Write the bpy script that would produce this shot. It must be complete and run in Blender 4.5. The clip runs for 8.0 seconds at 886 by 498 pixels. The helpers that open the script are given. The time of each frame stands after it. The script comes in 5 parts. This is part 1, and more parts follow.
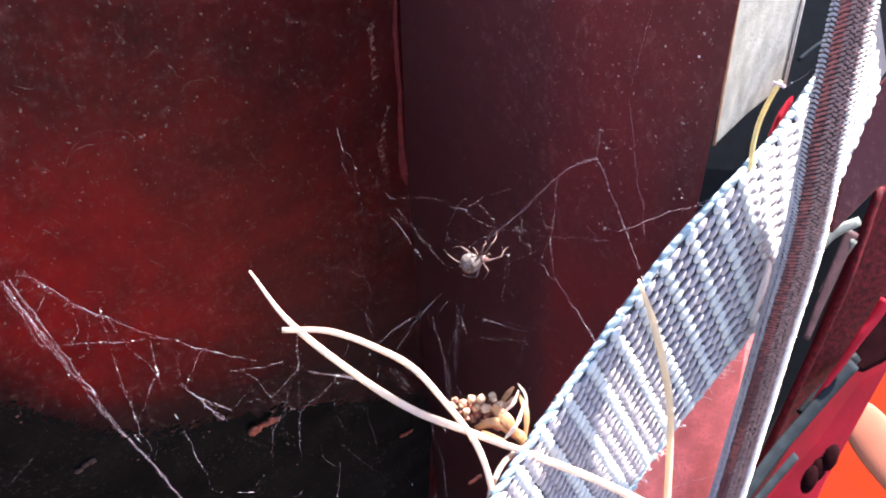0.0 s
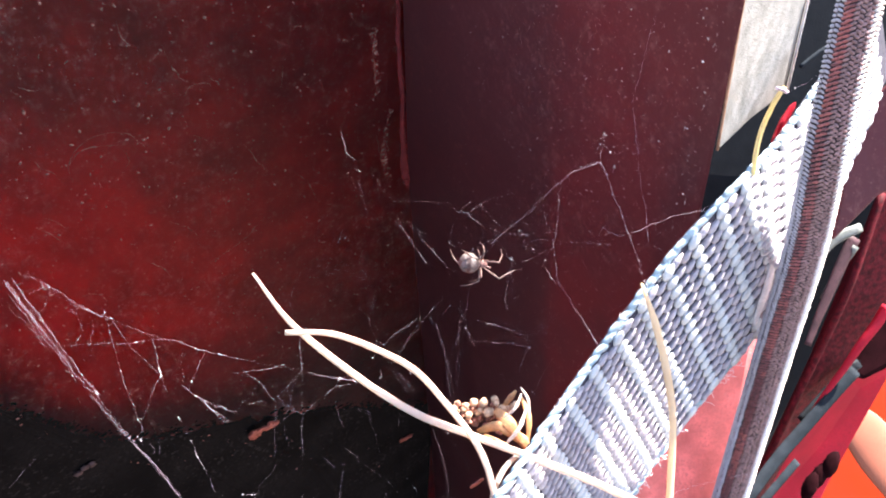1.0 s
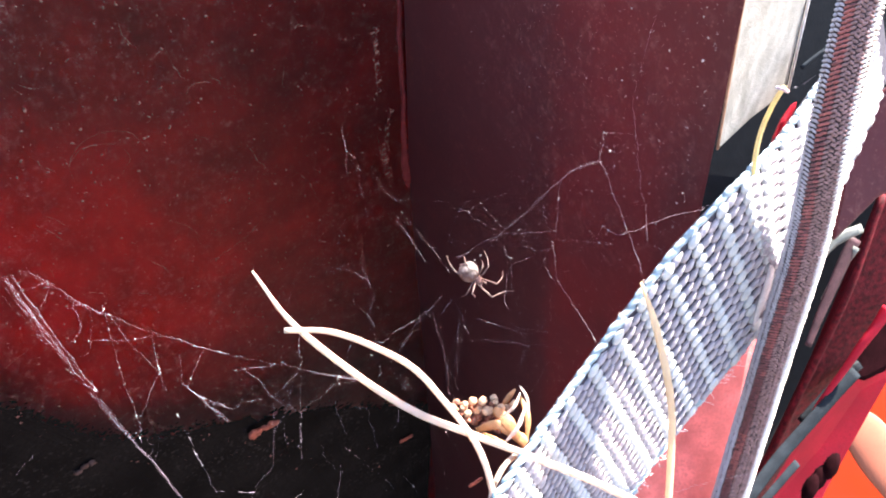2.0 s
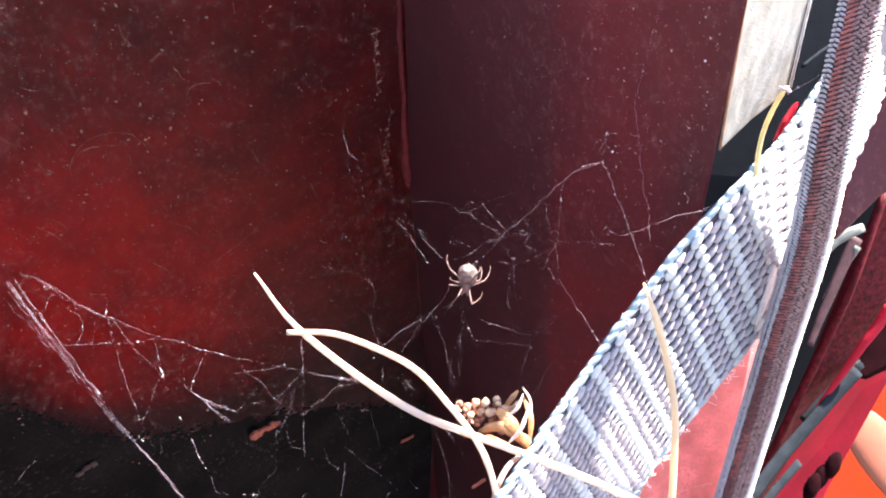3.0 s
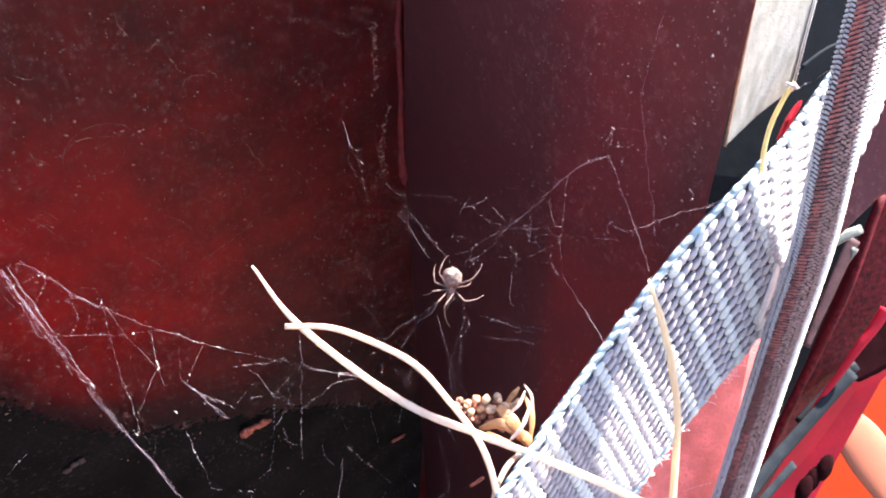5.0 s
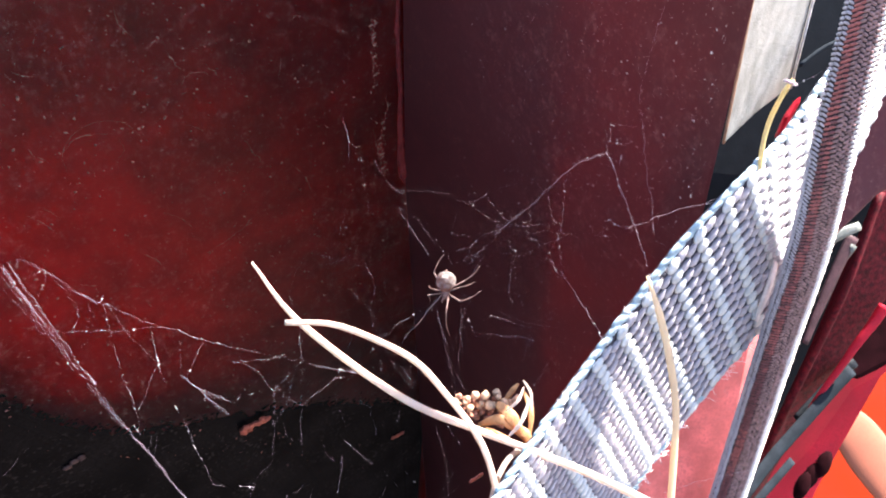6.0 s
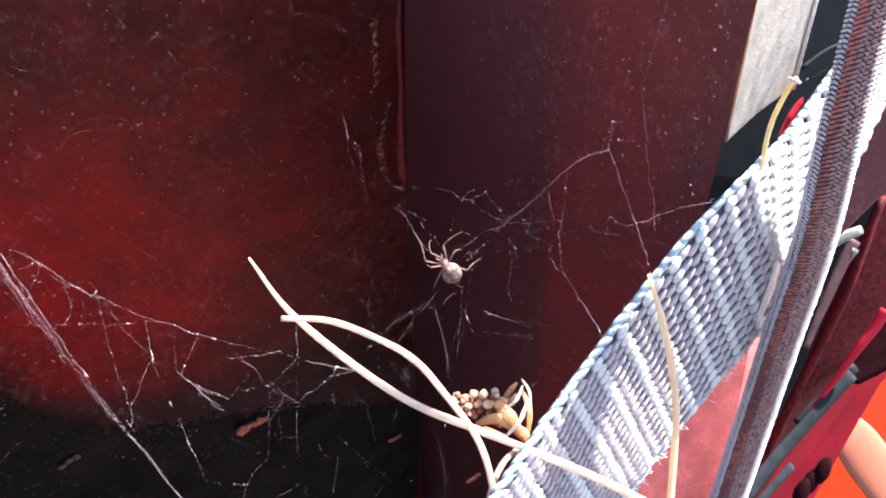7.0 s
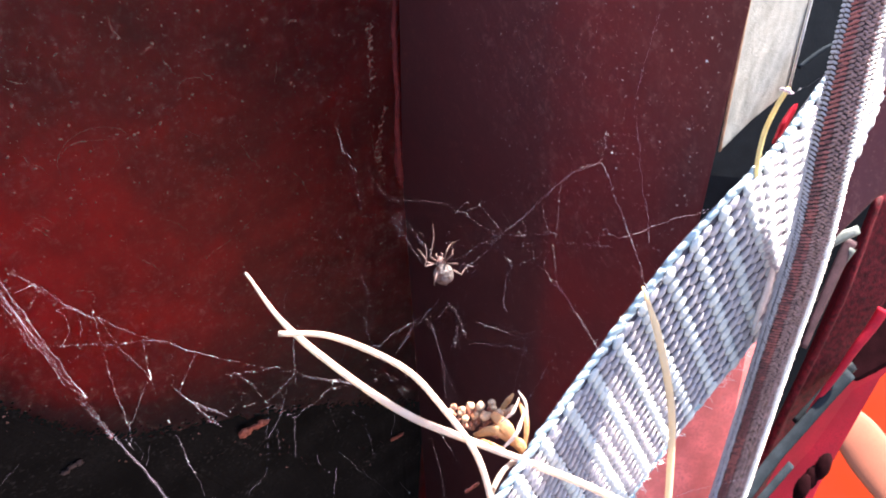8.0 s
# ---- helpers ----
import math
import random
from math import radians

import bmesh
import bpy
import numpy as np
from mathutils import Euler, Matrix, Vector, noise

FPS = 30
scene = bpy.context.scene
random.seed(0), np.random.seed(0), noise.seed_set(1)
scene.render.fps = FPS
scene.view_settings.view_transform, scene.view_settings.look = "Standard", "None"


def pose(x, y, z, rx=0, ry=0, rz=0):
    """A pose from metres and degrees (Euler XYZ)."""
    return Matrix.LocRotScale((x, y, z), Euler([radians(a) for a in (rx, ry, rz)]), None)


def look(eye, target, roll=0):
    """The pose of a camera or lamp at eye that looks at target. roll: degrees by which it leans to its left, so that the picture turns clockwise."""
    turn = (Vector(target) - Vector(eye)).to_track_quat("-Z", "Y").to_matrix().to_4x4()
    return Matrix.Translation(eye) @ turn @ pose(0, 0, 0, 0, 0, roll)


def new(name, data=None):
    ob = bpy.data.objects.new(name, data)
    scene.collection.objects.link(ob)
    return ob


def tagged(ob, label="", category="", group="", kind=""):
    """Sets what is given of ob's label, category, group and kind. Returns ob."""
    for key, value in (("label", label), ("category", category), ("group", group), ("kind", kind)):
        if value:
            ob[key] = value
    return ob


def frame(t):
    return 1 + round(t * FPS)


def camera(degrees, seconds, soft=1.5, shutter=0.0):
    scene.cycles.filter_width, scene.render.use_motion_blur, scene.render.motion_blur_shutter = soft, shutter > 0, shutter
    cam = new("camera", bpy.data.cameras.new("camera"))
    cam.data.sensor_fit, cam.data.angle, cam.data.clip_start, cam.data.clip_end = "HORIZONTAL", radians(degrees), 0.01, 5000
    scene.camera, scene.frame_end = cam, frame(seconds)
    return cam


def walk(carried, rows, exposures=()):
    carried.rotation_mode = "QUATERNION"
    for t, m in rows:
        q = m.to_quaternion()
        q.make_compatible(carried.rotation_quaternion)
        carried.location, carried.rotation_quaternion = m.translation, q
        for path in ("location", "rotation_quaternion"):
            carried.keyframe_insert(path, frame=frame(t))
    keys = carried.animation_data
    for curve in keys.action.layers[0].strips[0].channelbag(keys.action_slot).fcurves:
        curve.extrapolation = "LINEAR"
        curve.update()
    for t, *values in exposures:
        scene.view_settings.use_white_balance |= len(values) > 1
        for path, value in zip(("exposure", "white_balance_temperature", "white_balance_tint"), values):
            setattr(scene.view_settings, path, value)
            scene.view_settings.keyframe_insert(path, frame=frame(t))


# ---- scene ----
cam = camera(60.7, 8.0, soft=2.0)
walk(cam, [
    (0, pose(0.00050, -0.00110, 0.39973, 50.026, -0.079, -0.017)),
    (0.5, pose(-0.00047, -0.00150, 0.39880, 50.446, -0.472, -0.026)),
    (1, pose(-0.00008, -0.00142, 0.39958, 50.428, -0.329, 0.156)),
    (1.5, pose(0.00036, -0.00138, 0.39982, 50.361, -0.188, 0.124)),
    (1.7, pose(0.00029, -0.00171, 0.39939, 50.495, -0.439, 0.356)),
    (2.8, pose(0.00012, -0.00147, 0.39909, 50.539, -0.302, 0.335)),
    (3, pose(-0.00017, -0.00136, 0.39935, 50.477, -0.276, 0.233)),
    (3.5, pose(0.00000, 0.00000, 0.40000, 50.000, -0.000, 0.000)),
    (4, pose(-0.00226, 0.00042, 0.39849, 50.012, -0.955, -0.011)),
    (4.5, pose(-0.00220, -0.00071, 0.39824, 50.361, -1.149, 0.066)),
    (4.7, pose(-0.00195, -0.00059, 0.39742, 50.547, -1.183, 0.062)),
    (5.8, pose(-0.00235, -0.00108, 0.39747, 50.450, -1.444, -0.001)),
    (6, pose(-0.00204, -0.00107, 0.39751, 50.376, -1.306, 0.006)),
    (6.5, pose(-0.00263, -0.00093, 0.39646, 50.250, -1.635, 0.092)),
    (7, pose(-0.00191, -0.00089, 0.39579, 50.719, -1.731, 0.312)),
    (7.5, pose(-0.00117, -0.00088, 0.39959, 50.237, -1.157, 0.105)),
    (8, pose(-0.00106, 0.00070, 0.39852, 50.207, -1.122, -0.068)),
], exposures=[
    (0.0, 2.81, 6360, 15), (0.5, 3.01, 6460, 15), (1.0, 3.01, 6560, 15), (1.5, 3.13, 6610, 15), (3.0, 3.11, 6610, 15), (3.5, 2.93, 6610, 15),
    (4.0, 2.79, 6560, 15), (4.5, 3.03, 6610, 15), (6.0, 2.87, 6510, 15), (6.5, 2.64, 6510, 15), (7.0, 2.79, 6560, 15), (7.5, 2.87, 6560, 15), (8.0, 2.87, 6560, 15),
])

# ---- light: a clear sky, the sun ahead and to the right, high ----
SUN = Vector((0.48, 0.415, 0.82)).normalized()
world = bpy.data.worlds.new("sky")
scene.world = world
world.use_nodes = True
wn = world.node_tree
sky = wn.nodes.new("ShaderNodeTexSky")
sky.sky_type = "NISHITA"
sky.sun_disc = False
sky.sun_elevation = math.asin(SUN.z)
sky.sun_rotation = math.atan2(SUN.x, SUN.y)
wn.links.new(sky.outputs[0], wn.nodes["Background"].inputs[0])
wn.nodes["Background"].inputs[1].default_value = 0.075
sun = new("sun", bpy.data.lights.new("sun", "SUN"))
sun.data.energy = 5.0
sun.data.angle = radians(0.53)
sun.data.color = (1.0, 0.95, 0.88)
sun.matrix_world = look(SUN, (0, 0, 0))

MM = 0.001


# ---- materials ----
def material(name, colour, rough=0.5, vary=0.25, scale=400.0, bump=0.2, metal=0.0, second=None, fine=None,
             through_light=0.0, dust=0.0, dust_scale=600.0, spec=0.5, sheen=0.0, inner=None):
    """A surface with coarse and fine variation, optional dust specks, relief and light that passes through it."""
    m = bpy.data.materials.new(name)
    m.use_nodes = True
    nt = m.node_tree
    b = nt.nodes["Principled BSDF"]
    out = nt.nodes["Material Output"]
    geo = nt.nodes.new("ShaderNodeTexCoord")
    coord = geo.outputs["Object"]

    def noise_tex(s, detail=4.0):
        n = nt.nodes.new("ShaderNodeTexNoise")
        n.inputs["Scale"].default_value = s
        n.inputs["Detail"].default_value = detail
        nt.links.new(coord, n.inputs["Vector"])
        return n.outputs["Fac"]

    def ramp(fac, lo, hi):
        r = nt.nodes.new("ShaderNodeMapRange")
        r.inputs["From Min"].default_value = lo
        r.inputs["From Max"].default_value = hi
        nt.links.new(fac, r.inputs["Value"])
        return r.outputs["Result"]

    def mix(fac, a, c):
        x = nt.nodes.new("ShaderNodeMix")
        x.data_type = "RGBA"
        for sock, val in ((x.inputs["Factor"], fac), (x.inputs["A"], a), (x.inputs["B"], c)):
            if isinstance(val, bpy.types.NodeSocket):
                nt.links.new(val, sock)
            elif isinstance(val, tuple):
                sock.default_value = (*val, 1)
            else:
                sock.default_value = val
        return x.outputs["Result"]

    dark = tuple(v * (1 - vary) for v in colour)
    light = second or tuple(min(1, v * (1 + vary)) for v in colour)
    coarse = noise_tex(scale)
    grain = noise_tex(fine or scale * 9, 2.0)
    col = mix(ramp(coarse, 0.3, 0.7), dark, light)
    col = mix(ramp(grain, 0.45, 0.8), col, tuple(v * (1 - vary * 0.8) for v in colour))
    info = nt.nodes.new("ShaderNodeObjectInfo")
    hsv = nt.nodes.new("ShaderNodeHueSaturation")
    nt.links.new(col, hsv.inputs["Color"])
    val = nt.nodes.new("ShaderNodeMapRange")
    val.inputs["To Min"].default_value = 0.92
    val.inputs["To Max"].default_value = 1.08
    nt.links.new(info.outputs["Random"], val.inputs["Value"])
    nt.links.new(val.outputs["Result"], hsv.inputs["Value"])
    col = hsv.outputs["Color"]
    if dust:
        patch = ramp(noise_tex(dust_scale * 0.07), 0.40, 0.66)
        specks = ramp(noise_tex(dust_scale, 5.0), 0.56, 0.72)
        both = nt.nodes.new("ShaderNodeMath")
        both.operation = "MULTIPLY"
        nt.links.new(patch, both.inputs[0])
        nt.links.new(specks, both.inputs[1])
        amount = nt.nodes.new("ShaderNodeMath")
        amount.operation = "MULTIPLY"
        nt.links.new(both.outputs[0], amount.inputs[0])
        amount.inputs[1].default_value = dust
        col = mix(amount.outputs[0], col, (0.34, 0.27, 0.25))
    nt.links.new(col, b.inputs["Base Color"])
    nt.links.new(ramp(coarse, -0.5, 1.5), b.inputs["Roughness"])
    r = nt.nodes.new("ShaderNodeMapRange")
    r.inputs["To Min"].default_value = max(0.02, rough - 0.12)
    r.inputs["To Max"].default_value = min(1, rough + 0.12)
    nt.links.new(coarse, r.inputs["Value"])
    nt.links.new(r.outputs["Result"], b.inputs["Roughness"])
    b.inputs["Metallic"].default_value = metal
    b.inputs["Specular IOR Level"].default_value = spec
    b.inputs["Sheen Weight"].default_value = sheen
    if bump:
        bp = nt.nodes.new("ShaderNodeBump")
        bp.inputs["Strength"].default_value = bump
        bp.inputs["Distance"].default_value = 0.0003
        nt.links.new(grain, bp.inputs["Height"])
        nt.links.new(bp.outputs["Normal"], b.inputs["Normal"])
    if through_light:
        tr = nt.nodes.new("ShaderNodeBsdfTranslucent")
        if inner:
            tr.inputs["Color"].default_value = (*inner, 1)
        else:
            nt.links.new(col, tr.inputs["Color"])
        ms = nt.nodes.new("ShaderNodeMixShader")
        ms.inputs["Fac"].default_value = through_light
        nt.links.new(b.outputs["BSDF"], ms.inputs[1])
        nt.links.new(tr.outputs["BSDF"], ms.inputs[2])
        nt.links.new(ms.outputs["Shader"], out.inputs["Surface"])
    return m




def dusty_wall(name, base, inner, clear, share, patch_lo, patch_hi, speck):
    """Moulded plastic with smeared dust, round specks and long wipe marks; part of the light passes through."""
    m = bpy.data.materials.new(name)
    m.use_nodes = True
    nt = m.node_tree
    b = nt.nodes["Principled BSDF"]
    co = nt.nodes.new("ShaderNodeTexCoord").outputs["Object"]

    def mapped(scale):
        k = nt.nodes.new("ShaderNodeMapping")
        k.inputs["Scale"].default_value = scale
        k.inputs["Rotation"].default_value = (0.3, 0.5, 0.7)
        nt.links.new(co, k.inputs["Vector"])
        return k.outputs["Vector"]

    def rng_map(sock, lo, hi, a=0.0, z=1.0):
        k = nt.nodes.new("ShaderNodeMapRange")
        for key, val in (("From Min", lo), ("From Max", hi), ("To Min", a), ("To Max", z)):
            k.inputs[key].default_value = val
        nt.links.new(sock, k.inputs["Value"])
        return k.outputs["Result"]

    def tex(scale, detail, vec, rough=0.55):
        k = nt.nodes.new("ShaderNodeTexNoise")
        k.inputs["Scale"].default_value = scale
        k.inputs["Detail"].default_value = detail
        k.inputs["Roughness"].default_value = rough
        nt.links.new(vec, k.inputs["Vector"])
        return k.outputs["Fac"]

    def math_node(op, x, y):
        k = nt.nodes.new("ShaderNodeMath")
        k.operation = op
        k.use_clamp = True
        for i, v in enumerate((x, y)):
            if isinstance(v, float):
                k.inputs[i].default_value = v
            else:
                nt.links.new(v, k.inputs[i])
        return k.outputs[0]

    patch = rng_map(tex(26, 5, co), patch_lo, patch_hi)
    smear = rng_map(tex(430, 7, co, 0.78), 0.545, 0.67)
    wipes = rng_map(tex(1.0, 6, mapped((700, 60, 200)), 0.72), 0.55, 0.68)
    vor = nt.nodes.new("ShaderNodeTexVoronoi")
    vor.inputs["Scale"].default_value = speck
    nt.links.new(co, vor.inputs["Vector"])
    spots = rng_map(vor.outputs["Distance"], 0.04, 0.30, 1.0, 0.0)
    sep = nt.nodes.new("ShaderNodeSeparateColor")
    nt.links.new(vor.outputs["Color"], sep.inputs["Color"])
    spots = math_node("MULTIPLY", spots, rng_map(sep.outputs[0], 0.55, 1.0))
    # soft clumps of dust, pulled out of round
    warp = nt.nodes.new("ShaderNodeTexNoise")
    warp.inputs["Scale"].default_value = 260
    warp.inputs["Detail"].default_value = 3
    nt.links.new(co, warp.inputs["Vector"])
    pull = nt.nodes.new("ShaderNodeVectorMath")
    pull.operation = "MULTIPLY_ADD"
    pull.inputs[1].default_value = (0.008, 0.008, 0.008)
    nt.links.new(warp.outputs["Color"], pull.inputs[0])
    nt.links.new(co, pull.inputs[2])
    grit = nt.nodes.new("ShaderNodeTexVoronoi")
    grit.inputs["Scale"].default_value = 330
    nt.links.new(pull.outputs[0], grit.inputs["Vector"])
    gate = nt.nodes.new("ShaderNodeSeparateColor")
    nt.links.new(grit.outputs["Color"], gate.inputs["Color"])
    clumps = math_node("MULTIPLY", rng_map(grit.outputs["Distance"], 0.10, 0.50, 1.0, 0.0), rng_map(gate.outputs[1], 0.35, 0.9))
    clumps = math_node("MULTIPLY", clumps, rng_map(tex(900, 4, co, 0.7), 0.40, 0.62))
    smear = math_node("ADD", smear, math_node("MULTIPLY", clumps, 0.9))
    dust = math_node("MULTIPLY", patch, math_node("ADD", math_node("MULTIPLY", smear, 0.8), math_node("MULTIPLY", wipes, 0.5)))
    dust = math_node("ADD", math_node("MULTIPLY", dust, share), math_node("MULTIPLY", spots, share * 1.1))
    dust = math_node("ADD", dust, math_node("MULTIPLY", clumps, share * 0.52))
    mixer = nt.nodes.new("ShaderNodeMix")
    mixer.data_type = "RGBA"
    nt.links.new(dust, mixer.inputs["Factor"])
    mixer.inputs["A"].default_value = (*base, 1)
    mixer.inputs["B"].default_value = (0.56, 0.262, 0.228, 1)
    nt.links.new(mixer.outputs["Result"], b.inputs["Base Color"])
    nt.links.new(rng_map(dust, 0.0, 0.6, 0.42, 0.85), b.inputs["Roughness"])
    b.inputs["Specular IOR Level"].default_value = 0.3
    bp = nt.nodes.new("ShaderNodeBump")
    bp.inputs["Strength"].default_value = 0.1
    bp.inputs["Distance"].default_value = 0.0004
    nt.links.new(tex(700, 4, co), bp.inputs["Height"])
    nt.links.new(bp.outputs["Normal"], b.inputs["Normal"])
    tr = nt.nodes.new("ShaderNodeBsdfTranslucent")
    tint = nt.nodes.new("ShaderNodeMix")
    tint.data_type = "RGBA"
    nt.links.new(rng_map(tex(60, 5, co), 0.35, 0.7), tint.inputs["Factor"])
    tint.inputs["A"].default_value = (*inner, 1)
    tint.inputs["B"].default_value = (inner[0] * 0.60, inner[1] * 0.72, inner[2] * 0.78, 1)
    nt.links.new(tint.outputs["Result"], tr.inputs["Color"])
    ms = nt.nodes.new("ShaderNodeMixShader")
    nt.links.new(rng_map(dust, 0.0, 1.0, clear, clear * 0.7), ms.inputs["Fac"])
    nt.links.new(b.outputs["BSDF"], ms.inputs[1])
    nt.links.new(tr.outputs["BSDF"], ms.inputs[2])
    nt.links.new(ms.outputs["Shader"], nt.nodes["Material Output"].inputs["Surface"])
    return m


WALL_DUST = material("wall_dust", (0.40, 0.165, 0.13), 0.9, 0.6, 900, 0.0)
RED_WALL = dusty_wall("red_translucent_plastic", (0.025, 0.018, 0.022), (0.97, 0.064, 0.058), 0.655, 0.72, 0.24, 0.60, 640)
MAROON = dusty_wall("maroon_plastic", (0.102, 0.0248, 0.0278), (0.58, 0.078, 0.078), 0.115, 0.34, 0.34, 0.72, 1100)
BEAD_RED = material("seam_red", (0.19, 0.03, 0.034), 0.6, 0.3, 300, 0.4, spec=0.1)
BLACK = material("black_rubber", (0.008, 0.008, 0.009), 0.9, 0.3, 80, 0.15, spec=0.05)
WEBBING = material("grey_blue_webbing", (0.555, 0.565, 0.565), 0.62, 0.18, 900, 0.5, fine=6000, sheen=0.2)
WEB_EDGE = material("webbing_selvedge", (0.27, 0.37, 0.43), 0.6, 0.15, 900, 0.5, fine=6000, sheen=0.2)
WEB_TWIST = material("webbing_twisted_yarn", (0.45, 0.40, 0.425), 0.62, 0.18, 900, 0.5, fine=6000, sheen=0.2)
WEB_CORE = material("webbing_core", (0.05, 0.045, 0.065), 0.8, 0.2, 900, 0.5, fine=6000)
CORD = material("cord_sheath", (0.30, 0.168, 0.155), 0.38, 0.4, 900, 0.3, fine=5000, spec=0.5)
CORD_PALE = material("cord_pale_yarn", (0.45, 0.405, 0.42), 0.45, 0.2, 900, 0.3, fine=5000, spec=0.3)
# the cord's sunlit edge, put into the yarn colour
CORD_SUNLIT = material("cord_sunlit_yarn", (0.72, 0.65, 0.60), 0.4, 0.1, 900, 0.3, fine=5000)
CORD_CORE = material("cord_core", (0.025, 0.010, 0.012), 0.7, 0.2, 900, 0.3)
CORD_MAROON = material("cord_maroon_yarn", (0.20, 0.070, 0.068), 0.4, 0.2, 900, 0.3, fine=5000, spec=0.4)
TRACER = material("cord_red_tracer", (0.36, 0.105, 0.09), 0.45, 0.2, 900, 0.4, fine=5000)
STRAW = material("dry_grass", (0.80, 0.68, 0.59), 0.5, 0.2, 500, 0.5, fine=4000, through_light=0.45, inner=(0.92, 0.72, 0.58))
STRAW_WARM = material("warm_dry_grass", (0.86, 0.72, 0.54), 0.5, 0.14, 60, 0.5, fine=4000, through_light=0.5, inner=(0.95, 0.74, 0.45))
STRAW_YELLOW = material("yellow_dry_stem", (0.80, 0.66, 0.32), 0.5, 0.12, 500, 0.5, fine=4000, through_light=0.3)
SEED = material("brown_seed", (0.58, 0.35, 0.21), 0.6, 0.3, 700, 0.6, fine=4000)
SEED_RED = material("reddish_seed", (0.40, 0.16, 0.10), 0.6, 0.4, 700, 0.6, fine=4000)
HUSK = material("golden_husk", (0.74, 0.42, 0.19), 0.45, 0.35, 500, 0.6, fine=3000, through_light=0.4, inner=(0.80, 0.36, 0.12))
SILK = material("silk", (0.74, 0.61, 0.68), 0.35, 0.1, 500, 0.0, through_light=0.5)
# dust on silk and pale fibres; also glints painted on rim and fold
DUST_AND_GLINT = material("dust_and_glint", (0.82, 0.75, 0.72), 0.6, 0.15, 900, 0.3)
SPIDER_SKIN = material("spider_abdomen_skin", (0.07, 0.05, 0.048), 0.5, 0.7, 1000, 1.0, second=(0.33, 0.28, 0.255), fine=2600, through_light=0.26, inner=(0.55, 0.20, 0.09))
SPIDER_HEAD = material("spider_head_skin", (0.19, 0.085, 0.068), 0.45, 0.3, 1500, 0.5, fine=6000)
SPIDER_LEG = material("spider_leg_skin", (0.175, 0.10, 0.088), 0.45, 0.45, 1100, 0.4, fine=6000, through_light=0.3)
LEAF = material("rust_brown_leaf", (0.50, 0.12, 0.075), 0.6, 0.3, 300, 0.6, fine=2500)
DUST = material("pale_dust", (0.50, 0.40, 0.36), 0.9, 0.3, 900, 0.0)
RAIL = material("dark_red_rail", (0.075, 0.006, 0.010), 0.6, 0.6, 700, 0.8, second=(0.16, 0.013, 0.020), fine=2600, dust=0.04, spec=0.1)
BRIGHT_RED = material("bright_red_plastic", (0.52, 0.024, 0.048), 0.6, 0.2, 60, 0.15, fine=1200, through_light=0.35, dust=0.08, spec=0.1)
# pale tone that carries the sun glare on the flange
PALE = material("glare_pale_plastic", (0.25, 0.262, 0.245), 0.5, 0.45, 260, 0.5, fine=3000, second=(0.33, 0.325, 0.31))
# peach tone of the highlight on the orange hull
PEACH_GLARE = material("peach_glare", (0.32, 0.095, 0.050), 0.8, 0.15, 60, 0.2, fine=900)
# sunlight put into the red, as the panel lies in the strap's shade
LIT_RED = material("sunlit_dusty_red", (0.90, 0.17, 0.155), 0.5, 0.3, 200, 0.3, fine=1500, dust=0.5)
ORANGE = material("orange_plastic", (0.105, 0.0068, 0.0002), 0.65, 0.1, 40, 0.1, fine=900, spec=0.02)
GREY_STRIP = material("grey_strip", (0.018, 0.023, 0.028), 0.8, 0.3, 300, 0.3, fine=2000, spec=0.06)
# slate of one strip; also the black put in for shade behind the strap
SHADE_SLATE = material("shade_slate", (0.0075, 0.0095, 0.012), 0.6, 0.3, 300, 0.3, spec=0.1)
DRY_CRUMB = material("dry_leaf_crumb", (0.12, 0.06, 0.05), 0.8, 0.4, 300, 0.4, fine=2500)
# near-black with the shade at the red wall's foot put into its colour
FOOT_SHADE = material("black_foot_shade", (0.0142, 0.0112, 0.0108), 0.9, 0.4, 40, 0.2, fine=900, dust=0.14, dust_scale=520, spec=0.02)
PALE_STRIP = material("pale_grey_strip", (0.13, 0.14, 0.125), 0.45, 0.3, 300, 0.3, fine=2000)
MAUVE_STRIP = material("mauve_strip", (0.055, 0.026, 0.030), 0.6, 0.4, 300, 0.4, fine=2000, spec=0.2)
RIM_TAN = material("tan_plastic", (0.42, 0.22, 0.14), 0.6, 0.4, 500, 0.6, fine=3000)
DARK_BROWN = material("dark_brown_rubber", (0.013, 0.003, 0.004), 0.9, 0.4, 300, 0.4, spec=0.02)
GROUND = material("bare_soil", (0.13, 0.10, 0.075), 0.95, 0.4, 6, 0.8, fine=160)


# ---- mesh helpers: all lengths in millimetres ----
def to_mesh(name, bm, mat, smooth=False):
    me = bpy.data.meshes.new(name)
    bmesh.ops.recalc_face_normals(bm, faces=bm.faces)
    bm.to_mesh(me)
    bm.free()
    me.transform(Matrix.Scale(MM, 4))
    me.materials.append(mat)
    if smooth:
        for p in me.polygons:
            p.use_smooth = True
    return me


def part(name, bm, mat, parent=None, label="", smooth=False):
    ob = new(name, to_mesh(name, bm, mat, smooth))
    ob.parent = parent
    if label:
        tagged(ob, label)
    return ob


def empty_thing(name, at, label, category, group="", kind=""):
    ob = new(name)
    ob.location = Vector(at) * MM
    return tagged(ob, label, category, group, kind)


def shift(bm, at):
    bmesh.ops.translate(bm, verts=bm.verts, vec=-Vector(at))
    return bm


